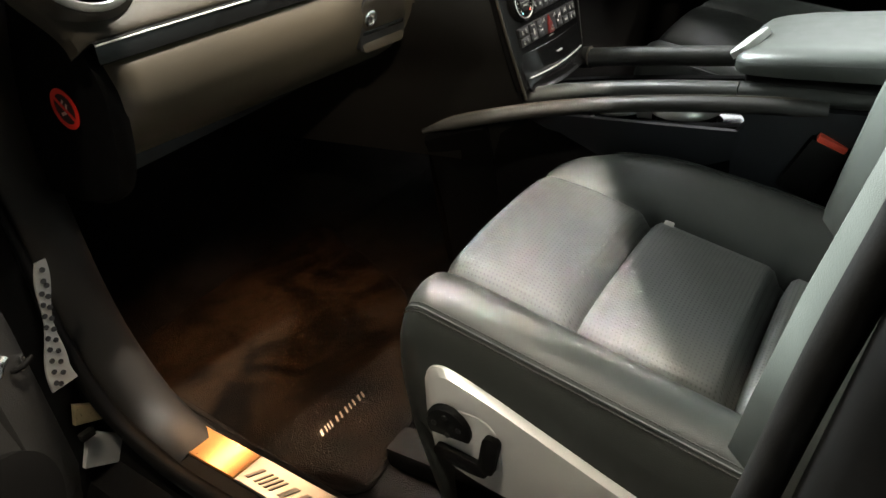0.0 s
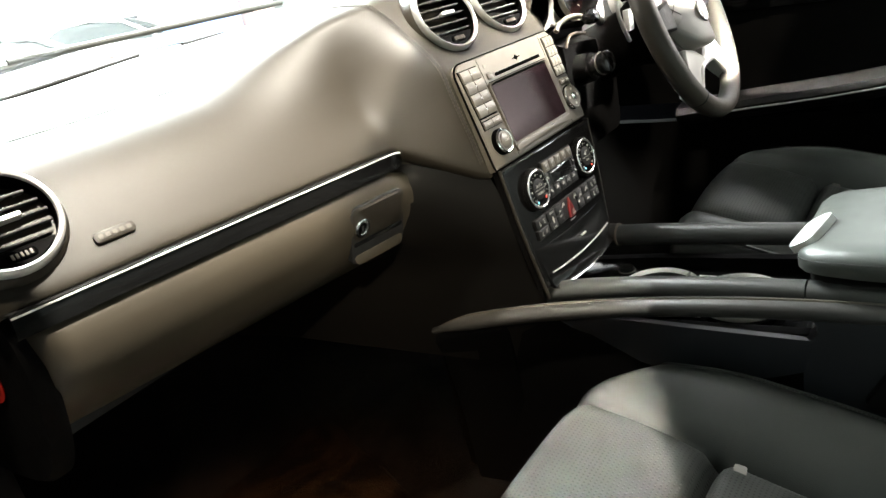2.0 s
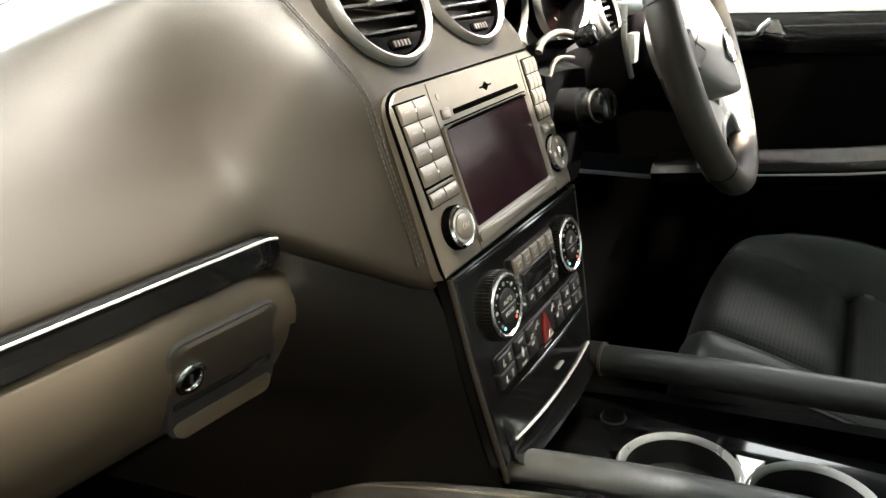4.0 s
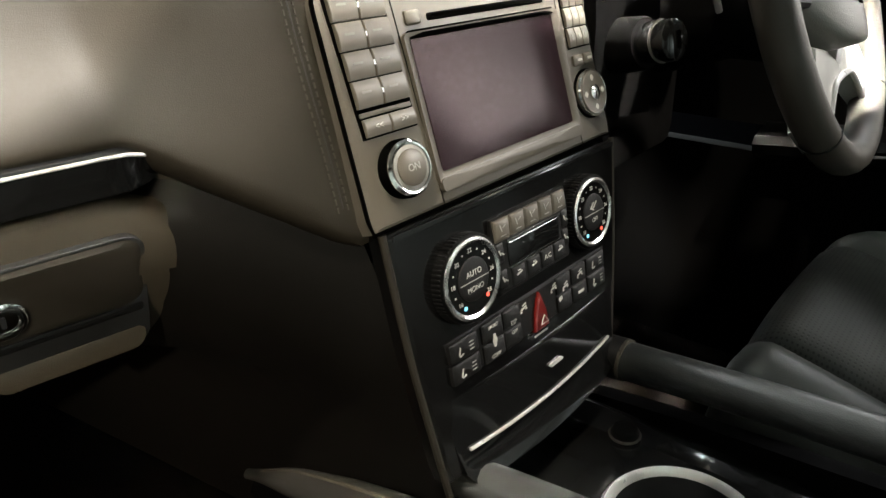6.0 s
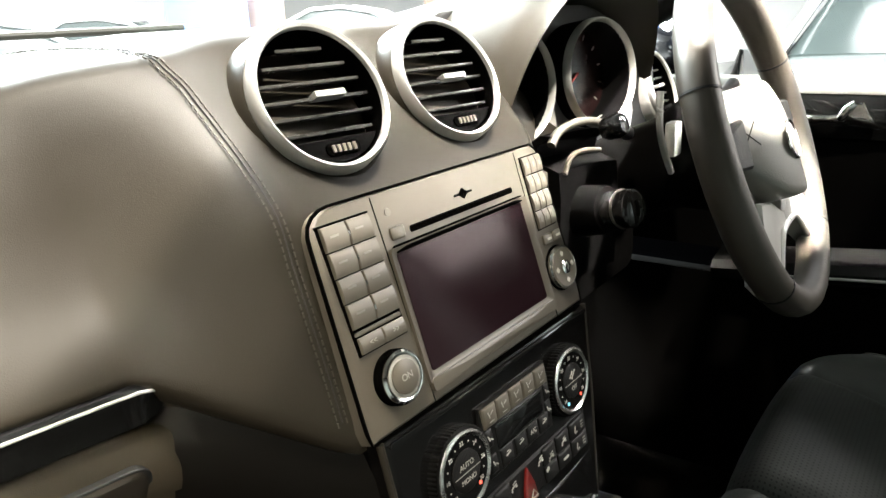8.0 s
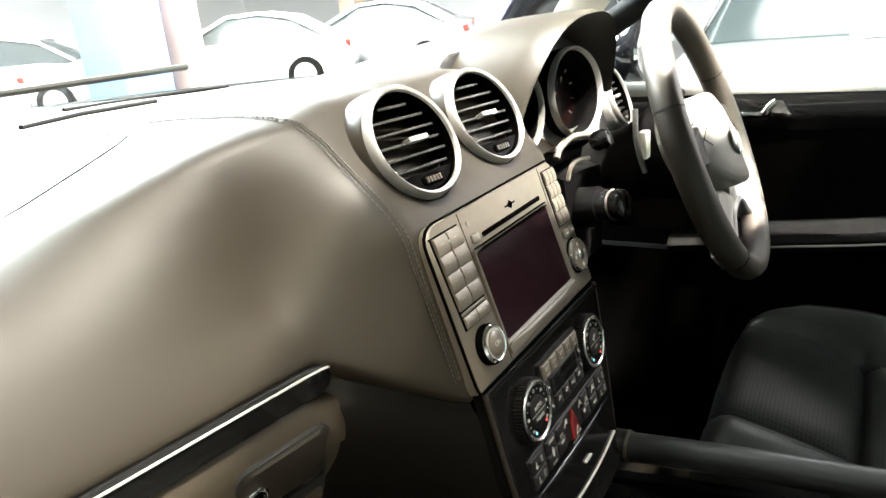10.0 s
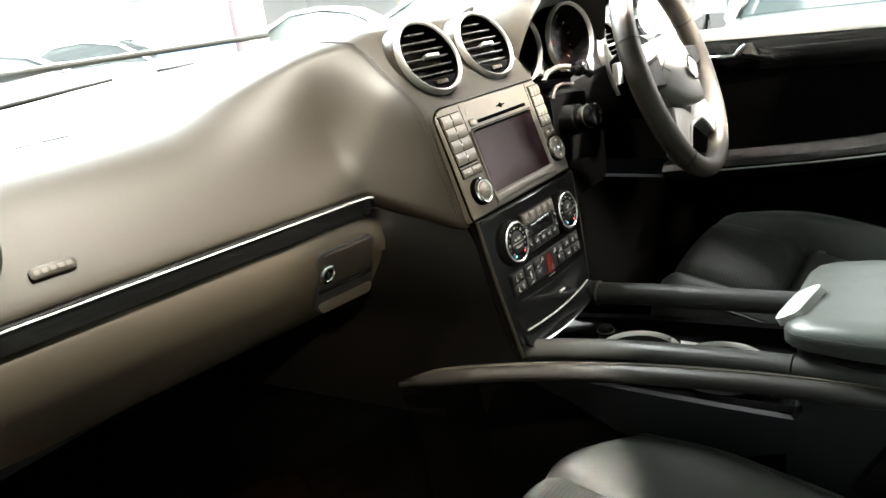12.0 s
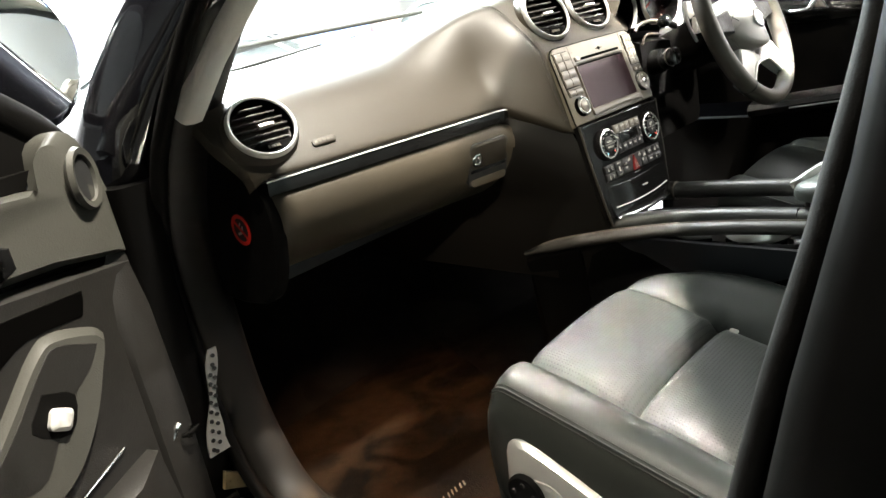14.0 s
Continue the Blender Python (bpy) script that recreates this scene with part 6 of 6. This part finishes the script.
rows = [[Vector((0.825 - (z - 1.13) * 0.32, y, z)) for y in ys_] for z, ys_ in ((1.15, (0.34, -0.2, -0.70)), (1.25, (0.20, -0.25, -0.70)), (1.40, (-0.05, -0.35, -0.69)), (1.53, (-0.32, -0.45, -0.64)))]
gl = part("window_pane", thicken(rows, (0.004, 0, 0)), GLASS, dd, "clear side window")
gl.visible_shadow = False
mr = root("wing_mirror", (0.98, 0.20, 1.15), "black wing mirror outside the driver's window", "mirror")
m = pose(0.99, 0.165, 1.215) @ Matrix.Rotation(radians(90), 4, "X") @ Matrix.Rotation(radians(-10), 4, "Y")
part("housing", simple(lathe, [(0.03, -0.09), (0.085, -0.055), (0.105, 0.0), (0.102, 0.015), (0.09, 0.022)], m, 36, True, 0.72), PAINT, mr)
part("mirror_glass", simple(lathe, [(0.095, 0.020), (0.090, 0.025)], m, 36, True, 0.72), bpy.data.materials["mirror_silver"], mr, "mirror glass")
part("stem", simple(tube, [(0.86, 0.22, 1.12), (0.97, 0.22, 1.17)], 0.028, 8), PAINT, mr)

# ---------------------------------------------------------------- windscreen, roof, rear of the cabin
def screen_point(u, v):
    x = u * (0.74 - 0.15 * v)
    base = 1.02 - 0.55 * (abs(u)) ** 2.2
    y0, y1 = base, -0.12 - 0.26 * abs(u) ** 2.2
    return Vector((x, y0 + (y1 - y0) * v, 1.225 + 0.40 * v + 0.03 * math.sin(math.pi * v) - 0.015 * abs(u) ** 2))
us = [-1 + 0.1 * k for k in range(21)]
ws = structure("windscreen", thicken([[screen_point(u, v / 8) for u in us] for v in range(9)], (0, 0.003, 0.004)), GLASS, "clear windscreen", "window")
ws.visible_shadow = False
structure("screen_edge", simple(tube, [screen_point(u, 0.0) + Vector((0, 0.01, 0.004)) for u in us], 0.011, 8), RUBBER, "black windscreen edge seal", "seal")
structure("header_rail", simple(tube, [screen_point(u, 1.0) + Vector((0, -0.01, -0.004)) for u in us], 0.03, 8), LINER, "grey windscreen header", "trim")
wp = root("windscreen_wiper", (0.0, 1.0, 1.24), "black wiper at the foot of the windscreen", "wiper")
part("arm", simple(tube, [screen_point(-0.55, 0.03) + Vector((0, 0.02, 0.03)), screen_point(-0.1, 0.035) + Vector((0, 0.02, 0.035)), screen_point(0.22, 0.05) + Vector((0, 0.02, 0.03))], [0.017, 0.013, 0.006], 8, flat=0.6), WIPER, wp, "grey wiper arm")
part("blade", simple(tube, [screen_point(-0.35, 0.075) + Vector((0, 0.01, 0.02)), screen_point(0.50, 0.075) + Vector((0, 0.01, 0.02))], 0.006, 8), WIPER, wp)
rows = [[Vector((x, y, 1.645 - 0.05 * abs(x / 0.62) ** 3 + 0.02 * math.sin((y + 2.6) * 1.2))) for x in (-0.64, -0.6, -0.5, -0.3, 0, 0.3, 0.5, 0.6, 0.64)] for y in (-0.14, -0.3, -0.5, -0.9, -1.4, -2.0, -2.5)]
rows[0] = [p + Vector((0, -0.26 * abs(p.x / 0.64) ** 2.2, 0)) for p in rows[0]]
rows[1] = [p + Vector((0, -0.14 * abs(p.x / 0.64) ** 2.2, 0)) for p in rows[1]]
structure("roof", thicken(rows, (0, 0, 0.05)), LINER, "grey cloth headliner under the roof", "ceiling")
rows = [[p + Vector((p.x * 0.06, -0.02 if i == 0 else 0, 0.056 - 0.045 * abs(p.x / 0.64) ** 6)) for p in r] for i, r in enumerate(rows)]
structure("roof_skin", thicken(rows, (0, 0, 0.012)), PAINT, "glossy black roof skin", "car body", 60)
for s in (-1, 1):
    structure("roof_rail", simple(tube, [(s * 0.63, -0.30, 1.575), (s * 0.635, -0.6, 1.60), (s * 0.635, -1.4, 1.60), (s * 0.63, -2.4, 1.56)], 0.045, 10), PAINT, "black roof side rail", "roof rail")
    rows = [[Vector((s * x, y, z)) for x, z in ((0.80, 0.40), (0.83, 0.70), (0.82, 1.0), (0.80, 1.14))] for y in (-0.72, -1.2, -1.8, -2.5)]
    structure("side_wall", thicken(rows, (s * 0.05, 0, 0)), PLASTIC, "dark rear door card", "wall")
    rows = [[Vector((s * (0.86 + 0.03 * (z < 1)), y, z)) for z in (0.42, 0.7, 1.0, 1.14)] for y in (0.47, 0.9, 1.4, 1.9)]
    structure("wing", thicken(rows, (s * -0.03, 0, 0)), PAINT, "glossy black front wing", "car body")
rows = []
for y, z, w in ((1.03, 1.205, 0.86), (1.2, 1.203, 0.86), (1.4, 1.19, 0.86), (1.6, 1.165, 0.85), (1.78, 1.13, 0.83), (1.90, 1.08, 0.80), (1.97, 1.00, 0.77), (2.0, 0.88, 0.75), (2.0, 0.70, 0.75), (1.98, 0.50, 0.74)):
    back = 0.5 * max(0.0, min(1.0, (1.70 - y) / 0.67)) + 0.16 * max(0.0, min(1.0, (y - 1.6) / 0.35))
    rows.append([Vector((w * u, y - back * abs(u) ** 2.4, z - 0.045 * abs(u) ** 4 + 0.012 * math.exp(-((abs(u) - 0.55) / 0.12) ** 2) * (z > 1.05))) for u in [-1 + 0.1 * k for k in range(21)]])
structure("bonnet", thicken(rows, (0, 0, -0.03)), PAINT, "glossy black bonnet", "car body", 60)
for s in (-1, 1):
    for y in (1.22, -1.68):
        m = pose(s * 0.78, y, 0.37, 0, 90, 0)
        wh = root("road_wheel", (s * 0.78, y, 0.0), "black tyre on a silver alloy rim under the car", "wheel", "car wheels")
        part("tyre", simple(lathe, [(0.24, -0.12), (0.34, -0.125), (0.368, -0.09), (0.37, 0.0), (0.368, 0.09), (0.34, 0.125), (0.24, 0.12)], m, 40), RUBBER, wh)
        part("wheel_rim", simple(lathe, [(0.245, -0.122), (0.22, -0.10), (0.06, -0.085), (0.06, 0.085), (0.22, 0.10), (0.245, 0.122)], m, 32), ALU, wh, "silver alloy rim")
structure("rear_wall", simple(box, (0, -2.5, 0.85), (1.6, 0.06, 0.85), 0.02), PLASTIC, "dark rear end of the cabin", "wall")


# ---------------------------------------------------------------- showroom
structure("ground", simple(box, (0, 0, -0.05), (400, 400, 0.1), 0), FLOORM, "unseen showroom floor darkened to cut bounced light", "floor")
structure("wall_front", simple(box, (5.0, 21.0, 2.5), (34.2, 0.2, 5.0), 0.01), WALLM, "white showroom wall", "wall")
structure("wall_right", simple(box, (22.0, 6.0, 2.5), (0.2, 30, 5.0), 0.01), WALLM, "white showroom wall", "wall")
# Left and back walls and ceiling are added, dark to keep reflections dim.
structure("wall_left", simple(box, (-12.0, 6.0, 2.5), (0.2, 30, 5.0), 0.01), DIMWALL, "unseen showroom wall darkened to cut bounced light", "wall")
structure("wall_back", simple(box, (-4.5, -9.0, 2.5), (15.0, 0.2, 5.0), 0.01), DIMWALL, "unseen showroom wall darkened to cut bounced light", "wall")
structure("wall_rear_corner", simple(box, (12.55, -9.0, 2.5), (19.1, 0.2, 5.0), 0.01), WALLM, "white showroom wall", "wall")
structure("ceiling", simple(box, (5.0, 6.0, 5.05), (34.2, 30, 0.1), 0.01), DIMWALL, "unseen showroom ceiling darkened to cut bounced light", "ceiling")
BLUEM = material("blue_banner_paint", (0.14, 0.24, 0.58), 0.6)
BROWNM = material("brown_column_paint", (0.42, 0.30, 0.23), 0.6)
for nm, x, y, w, mt, lab in (("banner_column", 7.8, 10.4, 0.95, BLUEM, "blue painted showroom column"), ("column", 8.95, 10.3, 0.5, BROWNM, "brown showroom column"), ("column", 16.5, 12.0, 0.5, BROWNM, "brown showroom column")):
    tagged(part(nm, simple(box, (x, y, 2.5), (w, w, 5.0), 0.02), mt), lab, "column", kind="structure")


def parked_car(at, turn, paint, label, cabin=1.0):
    """A saloon: local y is forward."""
    M = Matrix.Translation(at) @ Matrix.Rotation(radians(turn), 4, "Z")
    car = root("parked_car", at, label, "car", "parked cars")
    rows = []
    for y, w, zt, zb in ((-2.25, 0.62, 0.78, 0.42), (-2.18, 0.78, 0.92, 0.32), (-1.9, 0.86, 0.98, 0.26), (-1.2, 0.90, 1.00, 0.22), (0.0, 0.91, 0.99, 0.20), (0.8, 0.90, 0.98, 0.20), (1.1, 0.90, 0.95, 0.22), (1.7, 0.87, 0.88, 0.24), (2.1, 0.78, 0.78, 0.28), (2.25, 0.60, 0.66, 0.36)):
        rows.append([M @ Vector((w * a, y, zb + (zt - zb) * b)) for a, b in ((-0.86, 0), (-0.97, 0.15), (-1, 0.45), (-0.99, 0.75), (-0.93, 0.93), (-0.80, 0.985), (-0.4, 1.0), (0.4, 1.0), (0.80, 0.985), (0.93, 0.93), (0.99, 0.75), (1, 0.45), (0.97, 0.15), (0.86, 0))])
    bm = beam(rows)
    part("body", bm, paint, car, angle=55)
    rows = []
    for y, w, z in ((-1.75, 0.74, 0.98), (-1.45, 0.70, 1.18), (-1.05, 0.64, 1.38 * cabin), (-0.5, 0.62, 1.44 * cabin), (0.0, 0.62, 1.42 * cabin), (0.45, 0.66, 1.24 * cabin), (0.95, 0.72, 0.97)):
        rows.append([M @ Vector((sx * w * k, y, 0.95 + (z - 0.95) * h)) for sx, k, h in ((-1, 1.1, 0), (-1, 1.05, 0.5), (-1, 0.98, 0.88), (-1, 0.85, 1), (1, 0.0, 1.03), (1, 0.85, 1), (1, 0.98, 0.88), (1, 1.05, 0.5), (1, 1.1, 0))])
    part("window", beam(rows), CARGLASS, car, "dark tinted car windows", 50)
    rows = [[M @ Vector((w * k, y, z + 0.012)) for k in (-1, -0.7, 0, 0.7, 1)] for y, w, z in ((-1.10, 0.56, 1.36 * cabin), (-0.5, 0.58, 1.455 * cabin), (0.02, 0.58, 1.425 * cabin))]
    part("roof", thicken(rows, (0, 0, 0.012)), paint, car)
    for s in (-1, 1):
        part("pillar", simple(tube, [M @ Vector((s * 0.80, 0.98, 0.96)), M @ Vector((s * 0.71, 0.45, 1.21 * cabin)), M @ Vector((s * 0.60, 0.0, 1.425 * cabin)), M @ Vector((s * 0.60, -0.6, 1.445 * cabin)), M @ Vector((s * 0.66, -1.2, 1.33 * cabin)), M @ Vector((s * 0.78, -1.78, 0.98))], 0.035, 8), paint, car)
        part("headlight", simple(lathe, [(0.10, -0.05), (0.11, 0.0), (0.05, 0.05)], M @ pose(s * 0.62, 2.12, 0.66, -90), 20, True, 0.6), CHROME, car)
        part("tail_light", simple(box, (s * 0.66, -2.17, 0.80), (0.24, 0.10, 0.14), 0.03, M), RED, car)
        part("side_mirror", simple(box, (s * 0.98, 0.62, 1.04), (0.20, 0.10, 0.13), 0.03, M), paint, car)
        for y in (-1.35, 1.38):
            wh = part("wheel", simple(lathe, [(0.20, -0.11), (0.30, -0.11), (0.325, -0.08), (0.325, 0.08), (0.30, 0.11), (0.20, 0.11)], M @ pose(s * 0.80, y, 0.325, 0, 90, 0), 32), RUBBER, car)
            part("wheel_rim", simple(lathe, [(0.21, -0.115), (0.19, -0.10), (0.05, -0.09), (0.05, 0.09), (0.19, 0.10), (0.21, 0.115)], M @ pose(s * 0.80, y, 0.325, 0, 90, 0), 24), ALU, wh)
    part("grille", simple(box, (0, 2.20, 0.55), (0.62, 0.06, 0.16), 0.02, M), WELL, car)
    return car


CARGLASS = material("tinted_car_glass", (0.06, 0.07, 0.07), 0.15, coat=0.1)
WHITEP = material("white_car_paint", (0.75, 0.75, 0.74), 0.2, coat=1.0, wear=0.03)
SILVERP = material("silver_car_paint", (0.55, 0.56, 0.57), 0.25, 0.5, coat=1.0, wear=0.03)
parked_car((10.4, 10.4, 0), 30, WHITEP, "white saloon parked in the showroom")
parked_car((13.0, 9.2, 0), 22, SILVERP, "silver saloon parked in the showroom")
parked_car((4.6, 12.4, 0), 60, SILVERP, "silver saloon parked by the wall")
parked_car((5.1, -0.05, 0), 92, SILVERP, "silver saloon facing the driver's window", 1.02)
parked_car((9.0, 3.2, 0), 100, WHITEP, "white saloon parked further back")
parked_car((16.5, 11.0, 0), 15, SILVERP, "silver saloon parked in the far row")
parked_car((7.4, 13.6, 0), 35, WHITEP, "white saloon parked in the far row")
tagged(part("price_sheet", simple(slab, rrect(0.30, 0.21, 0.004), 0, 0.002, Matrix(((0, 0.28, -0.96, 4.05), (-1, 0, 0, -0.28), (0, 0.96, 0.28, 1.06), (0, 0, 0, 1)))), material("paper", (0.82, 0.82, 0.80), 0.8)), "white sheet of paper behind a car windscreen", "paper")
